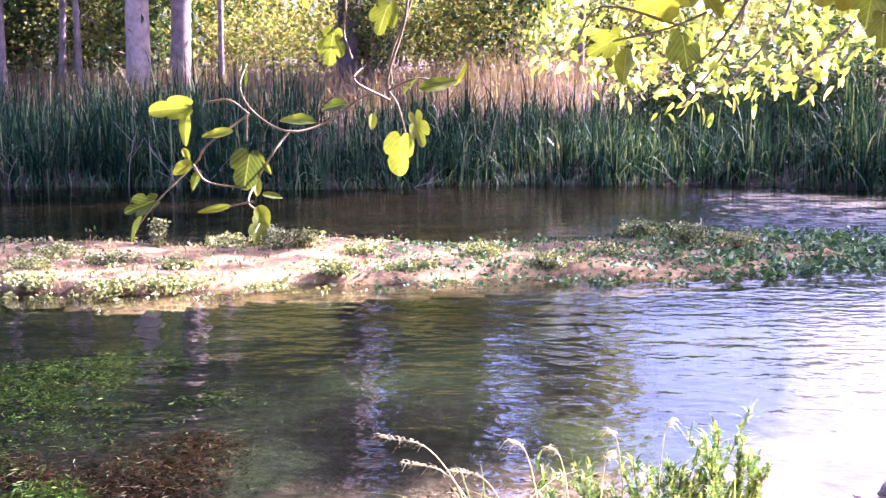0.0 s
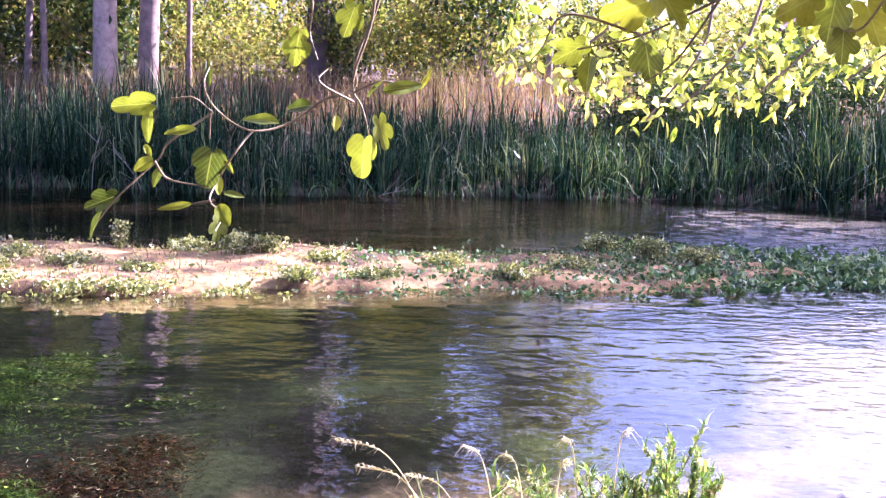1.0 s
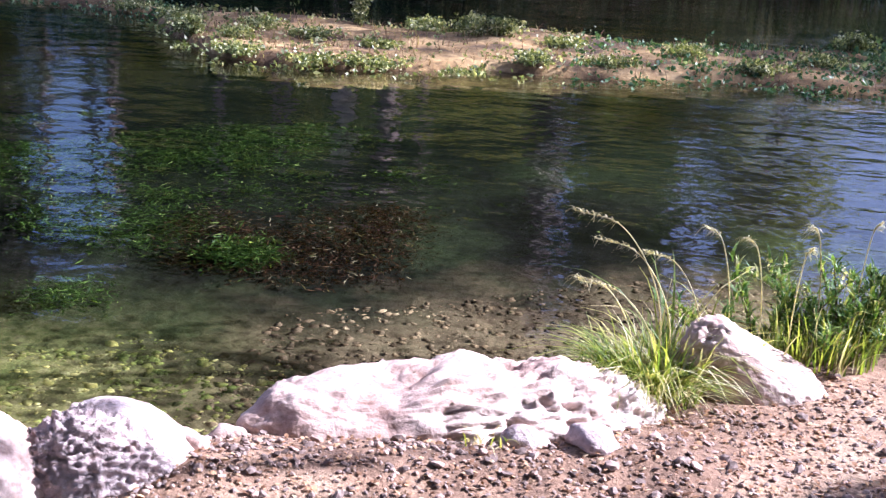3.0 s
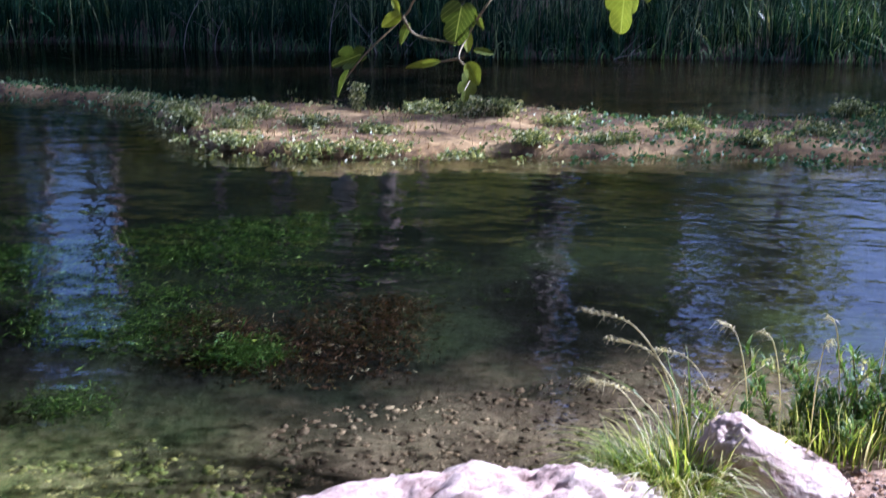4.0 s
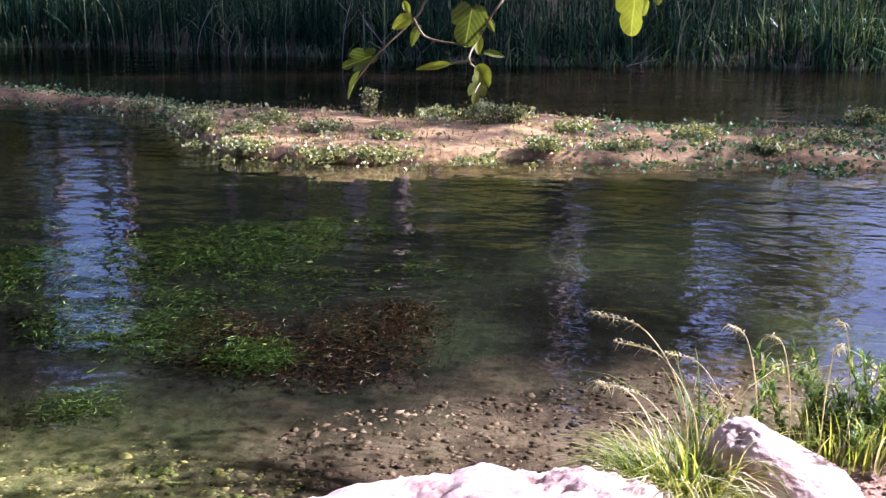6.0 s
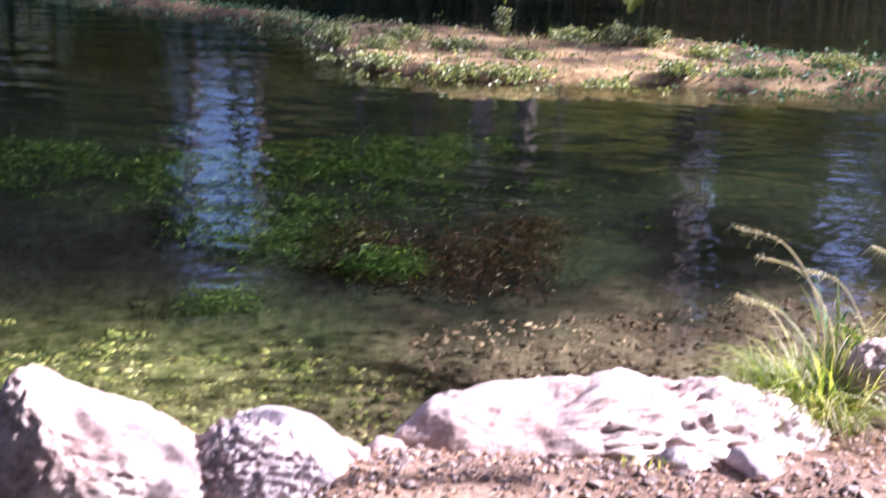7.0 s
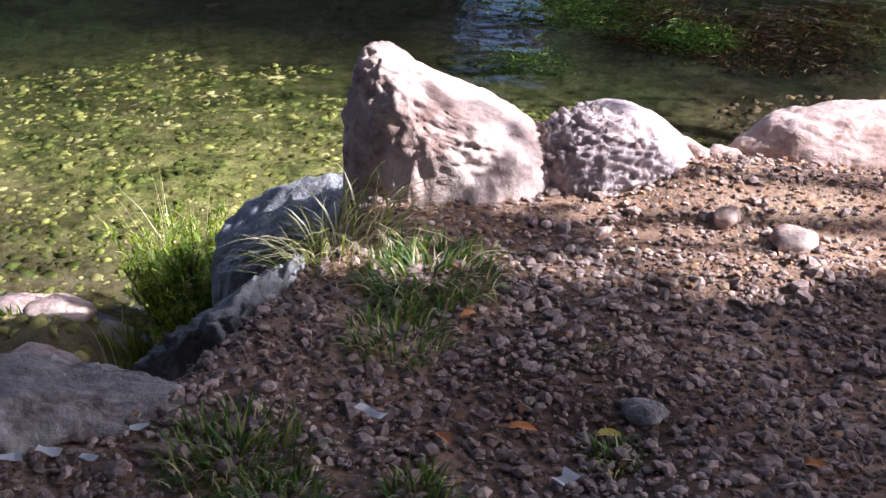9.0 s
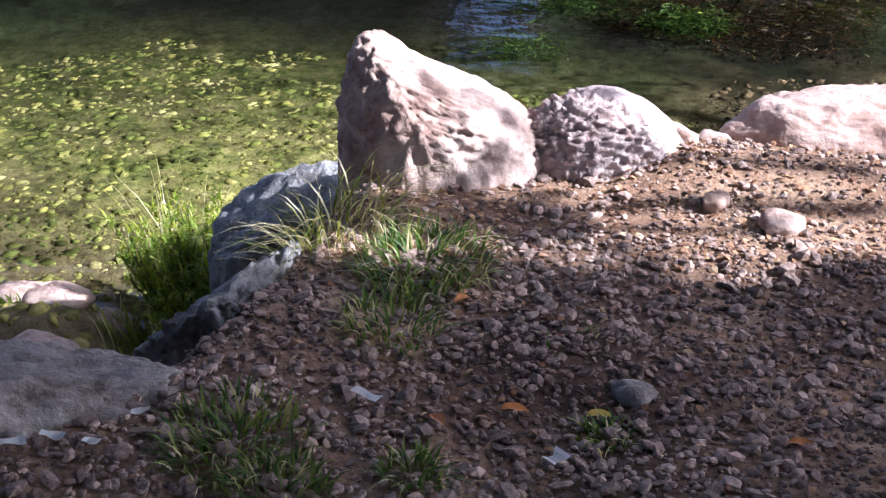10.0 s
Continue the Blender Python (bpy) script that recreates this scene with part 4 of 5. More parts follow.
def plant_tree(name, label, meshes, x, y, turn=0.0, scale=1.0, group="trees of the far bank"):
    ob = thing(name, label, "tree", group, at=(x, y, float(ground_z(x, y)) - 0.1))
    ob.rotation_euler, ob.scale = (0, 0, turn), (scale, scale, scale)
    child("trunk", meshes[0], ob)
    for m in meshes[1]:
        child("limb", m, ob)
    child("crown", meshes[2], ob, kind="stuff")
    return ob


T_BIG = tree_meshes(26, 0.33, 7.5, 2.6, 560, 36, M_PALEBARK, M_TREE, 1, 0.1, size=0.34)
T_DARK = tree_meshes(25, 0.26, 7.0, 2.5, 560, 36, M_BARK, M_TREE, 2, 0.1, size=0.34)
T_THIN = tree_meshes(16, 0.085, 6.0, 2.0, 300, 34, M_BARK, M_TREE, 3, 0.1, size=0.30)
T_LONE = tree_meshes(26, 0.33, 15.0, 2.2, 320, 34, M_REDBARK, M_TREE, 8, 0.05, size=0.32)
T_OLIVE = tree_meshes(22, 0.09, 5.0, 1.6, 640, 34, M_BARK, M_OLIVE, 9, 0.1, size=0.30)
T_BACK = tree_meshes(27, 0.14, 6.0, 2.4, 760, 40, M_BARK, M_TREE, 6, 0.1, size=0.40)
T_SLIM = tree_meshes(27, 0.12, 5.0, 1.5, 620, 36, M_BARK, M_TREE, 12, 0.06, size=0.36)
T_MID = tree_meshes(24, 0.10, 6.0, 2.3, 560, 38, M_BARK, M_TREE, 4, 0.1, size=0.34)
T_HIGH = tree_meshes(27, 0.16, 14.5, 3.4, 340, 34, M_BARK, M_TREE, 12, size=0.36)
T_LOWER = tree_meshes(26, 0.16, 12.0, 3.5, 420, 34, M_BARK, M_TREE, 15, 0.05, size=0.36)
T_TALL = tree_meshes(37, 0.22, 20.0, 4.6, 520, 36, M_BARK, M_TREE, 14, 0.05, size=0.42)
T_WIDE = tree_meshes(25, 0.14, 6.2, 4.4, 620, 39, M_BARK, M_TREE, 2, size=0.36)
BACK_LABEL, DARK_LABEL = "tall tree standing farther back in the wood", "straight dark tree behind the reeds"
planted = [(-8.9, 36.0, T_BIG, "tall tree with a thick pale grey trunk"), (-7.75, 36.2, T_DARK, "tall tree with a dark trunk lit on one side"), (-6.6, 36.6, T_THIN, "slender dark tree behind the reeds"),
           (-2.85, 37.0, T_LONE, "tall tree with a broad reddish grey trunk"), (-10.5, 35.6, T_THIN, "slender dark tree behind the reeds"), (-11.3, 36.4, T_MID, DARK_LABEL), (-12.6, 35.2, T_MID, DARK_LABEL),
           (4.15, 37.3, T_OLIVE, "slender tree with sunlit olive leaves"),
           # high crowns added to close the reflected sky gaps from above
           (-19.6, 43.0, T_LOWER, "tall bare-trunked tree with a high crown set to block light"), (-22.0, 42.5, T_LOWER, "tall bare-trunked tree with a high crown set to block light"), (-2.6, 44.0, T_HIGH, "tall bare-trunked tree with a high crown set to block light"), (2.2, 47.0, T_HIGH, "tall bare-trunked tree with a high crown set to block light"),
           # unseen wide tree added to cut skylight on the left reeds
           (-28.5, 33.5, T_WIDE, DARK_LABEL)]
# the wood farther back, with a few gaps where the sky shows between the crowns
for far, bearings, mesh in ((54.0, (-50, -46, -42.5, -39.5, -36.5, -33.5, -31.4, -21.6, -19.4, -16.7, -13.6, -10.6, -7.6), T_BACK), (60.0, (-48, -44, -41, -38, -35, -32.4, -20.8, -18.2, -15.1, -12.1, -9.1, -6.6), T_BACK),
                            (55.0, (-30.4, -22.8, -5.6, -1.9, -0.6, 0.6), T_SLIM), (59.0, (-31.4, -21.8, -6.3, -1.2, 0.0), T_SLIM)):
    for deg in bearings:
        planted.append((far * math.sin(radians(deg)), far * math.cos(radians(deg)), mesh, BACK_LABEL))
# taller crowns added behind the gap to keep high sky off the ripples
for deg in (-29.0, -25.8, -22.8):
    planted.append((53 * math.sin(radians(deg)), 53 * math.cos(radians(deg)), T_TALL, "tall bare-trunked tree with a high crown set to block light"))
# unseen tall tree added to shade the island's left part
planted.append((17.6, 25.4, T_TALL, "tall bare-trunked tree with a high crown set to block light"))
for k, (x, y, m, label) in enumerate(planted):
    plant_tree("tree", label, m, x, y, k * 1.3, 1.0 + 0.05 * math.sin(k * 2.1))
# trees added out of view downstream to shade the island's right part
for k, (x, y) in enumerate(((25.5, 22.4), (26.2, 24.6), (29, 27))):
    plant_tree("tree", "unseen leafy tree added downstream to shade the island", T_WIDE, x, y, k * 2.0, 0.74)
# more out-of-view trees, added to shade the island and the reeds
for k, (x, y) in enumerate(((14.9, 25.8), (18.3, 36.6), (16.5, 34.6))):
    plant_tree("tree", "tall bare-trunked tree with a high crown set to block light", T_HIGH, x, y, k * 2.3, 1.0 - 0.04 * k)
# trees added out of view behind the camera to block skylight
for k, (x, y) in enumerate(((-16, -11), (-11, -10), (-6.5, -11), (-3, -9.5), (1.5, -11), (8, -8), (13, -9), (-22, -14), (-28, -20))):
    plant_tree("tree", "unseen tree added behind the camera to block skylight", T_BACK, x, y, k * 1.7, 0.8, "trees of the near bank")


def shrub_mesh(seed, leaf, r=1.3, clusters=70, per=26, size=0.13):
    q = np.random.default_rng(seed)
    c = q.normal(0, 1, (clusters, 3)) * [r * 0.45, r * 0.45, r * 0.42] + [0, 0, r * 1.05]
    stems = []
    for k in range(7):
        e = c[k * 7]
        stems.append(tube(bend([(0, 0, -0.2), e * [0.3, 0.3, 0.55], e], 5), [0.03, 0.008], 6))
    return from_arrays("stem", *join(*stems), [M_BARK], None, True), from_arrays("foliage", *leaf_cloud(c, per, r * 0.13, size), [leaf], None, False)


SHRUBS = [shrub_mesh(21, M_BRIGHT), shrub_mesh(22, M_TREE), shrub_mesh(23, M_BRIGHT, 1.6, 90)]
q = random.Random(5)
for k in range(46):
    x, y = q.uniform(-27, 16), q.uniform(37, 50)
    if x > 5 and y < 40:
        y += 5
    if -29 < math.degrees(math.atan2(x, y)) < -24:      # the clearing
        continue
    m = SHRUBS[k % 3]
    ob = thing("shrub", "sunlit yellow-green shrub under the far trees", "shrub", "shrubs of the far bank", at=(x, y, float(ground_z(x, y)) - 0.1))
    sc = q.uniform(0.9, 1.7) * (0.75 if x > 5 else 1)
    ob.rotation_euler, ob.scale = (0, 0, q.uniform(0, 6)), (sc, sc, sc * q.uniform(0.9, 1.4))
    child("stem", m[0], ob)
    child("foliage", m[1], ob, kind="stuff")


for k, (x, y, sc) in enumerate(((5.2, 31.2, 1.2), (6.9, 30.8, 1.5), (8.6, 31.5, 1.4), (10.2, 30.4, 1.6), (11.9, 31.0, 1.5), (13.6, 30.2, 1.7), (15.5, 30.8, 1.7), (7.8, 33.5, 1.6), (11, 33.6, 1.7))):
    ob = thing("shrub", "dark leafy shrub rising behind the reeds", "shrub", "shrubs of the far bank", at=(x, y, float(ground_z(x, y)) - 0.1))
    ob.rotation_euler, ob.scale = (0, 0, k * 1.9), (sc * 0.8, sc * 0.8, sc * 0.55)
    child("stem", SHRUBS[1][0], ob)
    child("foliage", SHRUBS[1][1], ob, kind="stuff")


def far_woods():
    n = 900
    c = np.stack([rng.uniform(-75, 12, n), rng.uniform(56, 80, n), rng.uniform(2, 15, n)], 1)
    a = np.degrees(np.arctan2(c[:, 0], c[:, 1]))
    c = c[(a < -1.0) & ~((a > -29.0) & (a < -24.4)) & ~((a > -4.6) & (a < -2.8))]
    v, f = leaf_cloud(c, 26, 0.9, 0.45)
    m = 260
    c2 = np.stack([rng.uniform(0, 40, m), rng.uniform(56, 70, m), rng.uniform(2, 7, m)], 1)
    v2, f2 = leaf_cloud(c2, 24, 0.8, 0.4)
    tagged(new("far_woods", from_arrays("far_woods", *join((v, f), (v2, f2)), [M_BRIGHT], None, False)), "distant leafy woods behind the far bank", "woods", kind="stuff")


far_woods()


def understory():
    n = 2300
    x, y = rng.uniform(-30, 22, n), rng.uniform(37.5, 53, n)
    c = on_ground(x, y) + np.stack([0 * x, 0 * x, rng.uniform(0.3, 3.2, n) * np.where(x > 6, 0.75, 1) * (1 + 0.07 * np.clip(y - 40, 0, 12))], 1)
    v, f = leaf_cloud(c, 30, 0.5, 0.15)
    tagged(new("understory", from_arrays("understory", v, f, [M_BRIGHT], None, False)), "sunlit yellow-green undergrowth below the far trees", "undergrowth", kind="stuff")


understory()


def reeds():
    k, per = 1600, 11
    cx = rng.uniform(-24, 17, k)
    depth = rng.uniform(0, 1, k) ** 1.3 * 5.4
    cy = far_shore(cx) - 0.1 + depth
    ch = np.interp(cx, [-24, -12, -7.8, -4, -2.2, 1.4, 4.9, 8, 17], [3.3, 3.3, 3.0, 2.6, 2.3, 2.2, 2.35, 2.7, 3.2]) * rng.uniform(0.55, 1.15, k) * (0.85 + 0.25 * fbm(cx, cy, 0.8, 21))
    n = k * per
    a = rng.uniform(0, 2 * math.pi, n)
    r = rng.exponential(0.13, n)
    x, y = np.repeat(cx, per) + r * np.cos(a), np.repeat(cy, per) + r * np.sin(a)
    h = np.repeat(ch, per) * rng.uniform(0.5, 1.05, n)
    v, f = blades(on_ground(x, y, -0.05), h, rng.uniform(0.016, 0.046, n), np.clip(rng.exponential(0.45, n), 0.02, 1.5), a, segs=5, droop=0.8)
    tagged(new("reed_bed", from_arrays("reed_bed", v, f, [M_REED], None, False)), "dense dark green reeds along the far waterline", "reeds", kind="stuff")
    n = 1500
    x = rng.uniform(-24, 16, n)
    y = far_shore(x) + rng.uniform(-0.3, 0.15, n)
    v, f = blades(on_ground(x, y, -0.03), rng.uniform(0.25, 0.8, n), rng.uniform(0.02, 0.035, n), rng.uniform(0.4, 1.1, n), segs=4, droop=0.6)
    tagged(new("reed_fringe", from_arrays("reed_fringe", v, f, [M_CRESS], None, False)), "drooping green sedge fringe at the far waterline", "sedge", kind="stuff")
    n = 12000
    x = rng.uniform(-24, 20, n)
    y = far_shore(x) + rng.uniform(4.4, 11, n)
    h = np.interp(x, [-12, -3, 1, 4, 12], [0.9, 1.2, 1.7, 1.3, 1.1]) * rng.uniform(0.4, 1.2, n) * (1 + 0.4 * fbm(x, y, 0.7, 23))
    v, f = blades(on_ground(x, y, -0.05), h, rng.uniform(0.012, 0.03, n), rng.uniform(0.05, 0.9, n), segs=3, droop=0.6)
    tagged(new("dry_undergrowth", from_arrays("dry_undergrowth", v, f, [M_DRY], None, False)), "reddish brown dry stalks and grass behind reeds", "undergrowth", kind="stuff")
    n = 1300
    x = np.concatenate([rng.normal(2.6, 2.6, n // 2), rng.uniform(-10, 10, n - n // 2)])
    y = far_shore(x) + rng.uniform(0.2, 3.5, n)
    v, f = blades(on_ground(x, y), rng.uniform(0.9, 2.1, n), rng.uniform(0.014, 0.03, n), rng.uniform(0.2, 1.0, n), segs=5, droop=0.9)
    tagged(new("pale_reeds", from_arrays("pale_reeds", v, f, [M_SEDGE], None, False)), "pale yellow-green reeds standing among dark ones", "reeds", kind="stuff")


reeds()


def dead_branches():
    r = random.Random(3)
    for x, lean, h in ((-10.3, 0.55, 1.3), (-9.5, 0.3, 0.8), (-6.9, 0.3, 1.5), (-5.7, -0.65, 1.0), (-5.2, 0.5, 0.6), (-0.9, 0.9, 0.3)):
        y = float(far_shore(np.array(x))) - 0.25
        ob = thing("dead_branch", "bare grey dead branch leaning from the reeds", "branch", "dead branches at the far waterline", at=(x, y, float(ground_z(x, y))))
        main = bend([(0, 0, -0.1), (lean * 0.35, -0.15, h * 0.5), (lean * 1.0, -0.2, h)], 6)
        child("stem", from_arrays("stem", *tube(main, [0.014, 0.005], 6), [M_DEAD], None, True), ob)
        for k in (6, 9):
            e = main[k]
            w = r.choice((-1, 1)) * r.uniform(0.25, 0.5)
            q = bend([e, e + np.array([w * 0.5, -0.05, 0.22]), e + np.array([w, -0.1, r.uniform(0.25, 0.5)])], 5)
            child("twig", from_arrays("twig", *tube(q, [0.007, 0.003], 5), [M_DEAD], None, True), ob)


dead_branches()


# ---------------------------------------------------------------- the island and the water plants
def island_plants():
    n = 60000
    x, y = rng.uniform(-13.5, 5.4, n), rng.uniform(12.4, 19.5, n)
    i = isle_depth(x, y)
    patch = fbm(x, y, 1.6, 31)
    bare = np.exp(-((x + 2.6) / 1.7) ** 2 - ((y - 14.9) / 0.8) ** 2)
    p = np.where((i > -0.45) & (i < 0.55), 0.5, 0) + np.where((i >= 0.55), 0.20, 0) + 0.25 * (patch > 0.25) * (i > 0) + 0.45 * (((x > 2.2) | (x < -5.2)) * (i > 0)) + 0.12 * (x > -1.2) * (i > 0)
    keep = rng.uniform(0, 1, n) < p * (1 - 0.75 * bare)
    keep &= rng.uniform(0, 1, n) < np.where(x > -1.2, 0.17, 0.10)
    c = on_ground(x[keep], y[keep])
    c[:, 2] = np.maximum(c[:, 2], -0.02) + rng.exponential(0.016, len(c))
    right = (c[:, 0] > -0.9) | (c[:, 0] < -6.5)
    for name, label, sel, mat in (("island_herbs", "small pale leafy herbs growing over the mud island", ~right, M_HERB), ("island_cress", "low dark green herbs along the island's edge", right, M_CRESS)):
        v, f = leaf_cloud(c[sel], 4, 0.045, 0.07, DIAMOND, 0.6)
        tagged(new(name, from_arrays(name, v, f, [mat], None, False)), label, "herbs", kind="stuff")
    n = 3200
    x, y = rng.uniform(-9, 5, n), rng.uniform(12.8, 18, n)
    k = isle_depth(x, y) > 0.0
    v, f = blades(on_ground(x[k], y[k]), rng.uniform(0.04, 0.16, k.sum()), 0.012, rng.uniform(0.2, 1.4, k.sum()), segs=2)
    tagged(new("island_straw", from_arrays("island_straw", v, f, [M_DRY], None, False)), "short dry straw on the mud island", "straw", kind="stuff")
    for x, y, h, wd in ((-2.25, 16.1, 0.26, 0.34), (-1.85, 16.15, 0.20, 0.22), (-3.88, 16.4, 0.34, 0.06), (-2.95, 16.2, 0.13, 0.3), (3.3, 16.4, 0.28, 0.3), (3.9, 15.8, 0.2, 0.3),
                        (2.7, 16.8, 0.22, 0.3), (-5.6, 14.5, 0.18, 0.2), (-4.6, 13.4, 0.09, 0.4), (-3.6, 13.2, 0.10, 0.5), (-3.0, 13.3, 0.09, 0.4), (-4.9, 14.3, 0.12, 0.3), (-4.2, 15.2, 0.08, 0.3), (-5.0, 15.6, 0.10, 0.35), (-2.0, 13.7, 0.08, 0.35),
                        (-1.3, 14.0, 0.09, 0.3), (-0.4, 14.3, 0.07, 0.35), (0.5, 15.6, 0.09, 0.3), (1.3, 14.6, 0.08, 0.35), (-1.0, 15.8, 0.08, 0.4), (-3.2, 14.4, 0.06, 0.25), (-6.2, 15.8, 0.10, 0.4), (-7.3, 16.7, 0.10, 0.4), (2.1, 15.4, 0.10, 0.35)):
        ob = thing("island_plant", "bushy pale green plant on the mud island", "plant", "plants of the island", at=(x, y, float(ground_z(x, y))))
        m = 40
        p = np.stack([rng.normal(0, wd * 0.4, m), rng.normal(0, wd * 0.3, m), np.zeros(m)], 1)
        child("stem", from_arrays("stem", *blades(p, h * rng.uniform(0.6, 1, m), 0.012, 0.25, segs=3), [M_HERB], None, False), ob, kind="stuff")
        c = np.repeat(p, 4, 0) + np.stack([rng.normal(0, 0.03, m * 4), rng.normal(0, 0.03, m * 4), rng.uniform(0.2, 1.0, m * 4) * h], 1)
        child("foliage", from_arrays("foliage", *leaf_cloud(c, 5, 0.025, 0.05), [M_HERB], None, False), ob, kind="stuff")


island_plants()


def water_plants():
    n = 2600
    x, y = rng.uniform(2.6, 13, n), rng.uniform(14.2, 24, n)
    k = (fbm(x, y, 0.9, 41) + 0.5 * fbm(x, y * 2.5, 2.0, 42) > 0.18) & (y < 16.5 + 0.7 * (x - 2)) & (y > 14.0 + 0.25 * (x - 3))
    c = np.stack([x[k], y[k], rng.exponential(0.05, k.sum())], 1)
    v, f = leaf_cloud(c, 14, 0.12, 0.11, DIAMOND, 0.35)
    tagged(new("floating_herbs", from_arrays("floating_herbs", v, f, [M_CRESS], None, False)), "green water herbs rising through the shallow river", "water plants", kind="stuff")

    STRAND = (DIAMOND[0] * [1.25, 0.26, 1.0], DIAMOND[1])

    def patch(name, label, mat, cx, cy, rx, ry, count, z0, z1, size, seed):
        a, r = rng.uniform(0, 2 * math.pi, count), np.sqrt(rng.uniform(0, 1, count))
        px, py = cx + rx * r * np.cos(a), cy + ry * r * np.sin(a)
        kk = fbm(px, py, 2.6, seed) + 0.42 - 0.7 * r ** 3 > 0
        px, py = px[kk], py[kk]
        c = np.stack([px, py, z0 + (z1 - z0) * rng.uniform(0, 1, len(px)) * (1 - 0.6 * r[kk] ** 2)], 1)
        tagged(new(name, from_arrays(name, *leaf_cloud(c, 44, 0.10, size, STRAND, 0.5), [mat], None, False)), label, "water weed", kind="stuff")

    patch("red_water_weed", "reddish brown water weed under the surface", M_WEEDR, -2.15, 7.2, 1.15, 0.95, 420, -0.36, -0.10, 0.055, 51)
    patch("green_water_weed", "green water weed under the surface", M_WEEDG, -3.25, 7.35, 0.75, 0.75, 240, -0.33, -0.08, 0.05, 52)
    patch("green_water_weed", "small bright green tuft of water weed", M_WEEDG, -2.32, 6.68, 0.20, 0.14, 60, -0.2, -0.05, 0.06, 58)
    patch("green_water_weed", "dark green water weed on the river bed", M_WEEDG, -3.6, 9.1, 2.2, 1.7, 950, -0.48, -0.28, 0.055, 53)
    patch("green_water_weed", "dark green water weed on the river bed", M_WEEDG, -0.7, 8.3, 1.6, 0.9, 220, -0.5, -0.38, 0.06, 54)
    patch("green_water_weed", "bright green water weed in the shallows", M_WEEDG, -2.9, 5.75, 0.35, 0.18, 70, -0.2, -0.04, 0.05, 55)
    patch("green_water_weed", "bright green water weed in the shallows", M_WEEDG, -5.6, 8.0, 1.6, 1.2, 320, -0.48, -0.32, 0.06, 56)


water_plants()


# ---------------------------------------------------------------- grass and herbs of the near bank
def grass_tuft(name, label, x, y, count, height, spread_r, mat=M_GRASS, lean=(0.2, 1.1), width=(0.004, 0.008), dry=0.15, lift=-0.01):
    ob = thing(name, label, "grass", "grass of the bank", at=(x, y, float(ground_z(x, y)) + lift))
    a, r = rng.uniform(0, 2 * math.pi, count), spread_r * np.sqrt(rng.uniform(0, 1, count))
    p = np.stack([r * np.cos(a), r * np.sin(a), np.zeros(count)], 1)
    p[:, 2] = ground_z(p[:, 0] + x, p[:, 1] + y) - ground_z(x, y)
    k = rng.uniform(0, 1, count) < dry
    for part_name, sel, m in (("blade", ~k, mat), ("dry_blade", k, M_STRAW)):
        if sel.sum():
            q = int(sel.sum())
            v, f = blades(p[sel], height * rng.uniform(0.45, 1.1, q), rng.uniform(*width, q), rng.uniform(*lean, q), a[sel] + rng.normal(0, 0.6, q), 5, 0.55)
            child(part_name, from_arrays(part_name, v, f, [m], None, False), ob, kind="stuff")
    return ob


grass_tuft("grass_tuft", "dense green grass tuft before the tall boulder", -1.34, 1.80, 460, 0.085, 0.14, M_LEAFG, (0.4, 1.3))
grass_tuft("grass_tuft", "straggling half-dry grass on the bank edge", -1.60, 1.86, 150, 0.19, 0.13, lean=(0.5, 1.5), width=(0.003, 0.006), dry=0.6)
grass_tuft("grass_tuft", "low dark grass tuft in gravel", -1.27, 1.55, 170, 0.07, 0.10, M_LEAFG)
grass_tuft("grass_tuft", "low dark grass tuft in gravel", -1.30, 1.10, 360, 0.065, 0.12, M_LEAFG)
grass_tuft("grass_tuft", "low dark grass tuft in gravel", -1.16, 1.03, 180, 0.06, 0.08, M_LEAFG)
grass_tuft("grass_tuft", "small green grass tuft in gravel", -1.00, 1.17, 120, 0.055, 0.05, M_LEAFG)
grass_tuft("grass_tuft", "small green grass tuft in gravel", -0.78, 1.42, 90, 0.05, 0.045, M_LEAFG)
grass_tuft("grass_tuft", "sparse low grass in gravel", -0.95, 1.66, 30, 0.035, 0.06, M_LEAFG)
grass_tuft("grass_tuft", "bright green clump at the water's edge", -2.54, 2.46, 90, 0.66, 0.13, lean=(0.05, 0.5), width=(0.003, 0.006), dry=0.5, lift=0.04)
grass_tuft("grass_tuft", "bright green clump at the water's edge", -2.42, 2.12, 300, 0.16, 0.16, lean=(0.1, 0.7))
grass_tuft("grass_tuft", "bright green clump at the water's edge", -3.05, 2.12, 140, 0.12, 0.12)
grass_tuft("grass_tuft", "thin grass before the long boulder", -0.36, 2.92, 60, 0.09, 0.09, dry=0.6)
grass_tuft("grass_tuft", "tall bright grass clump beside a boulder", 0.08, 3.50, 560, 0.28, 0.18, lean=(0.3, 1.3), width=(0.005, 0.011), dry=0.16)
grass_tuft("grass_tuft", "yellow-green arching grass beside the long boulder", 0.05, 3.40, 380, 0.20, 0.15, lean=(0.4, 1.3), width=(0.004, 0.009), dry=0.35)
grass_tuft("grass_tuft", "green grass at the water's edge", -0.16, 3.62, 380, 0.20, 0.20, lean=(0.1, 0.9), dry=0.1)
grass_tuft("grass_tuft", "green grass at the water's edge", -0.36, 3.56, 320, 0.17, 0.20, lean=(0.1, 0.9), dry=0.1)
grass_tuft("grass_tuft", "yellow-green grass around a boulder", 0.13, 3.34, 110, 0.20, 0.08, lean=(0.3, 1.2), dry=0.3)
grass_tuft("grass_tuft", "tall green grass at the water's edge", 0.58, 3.78, 320, 0.26, 0.20, lean=(0.1, 0.8), dry=0.15)
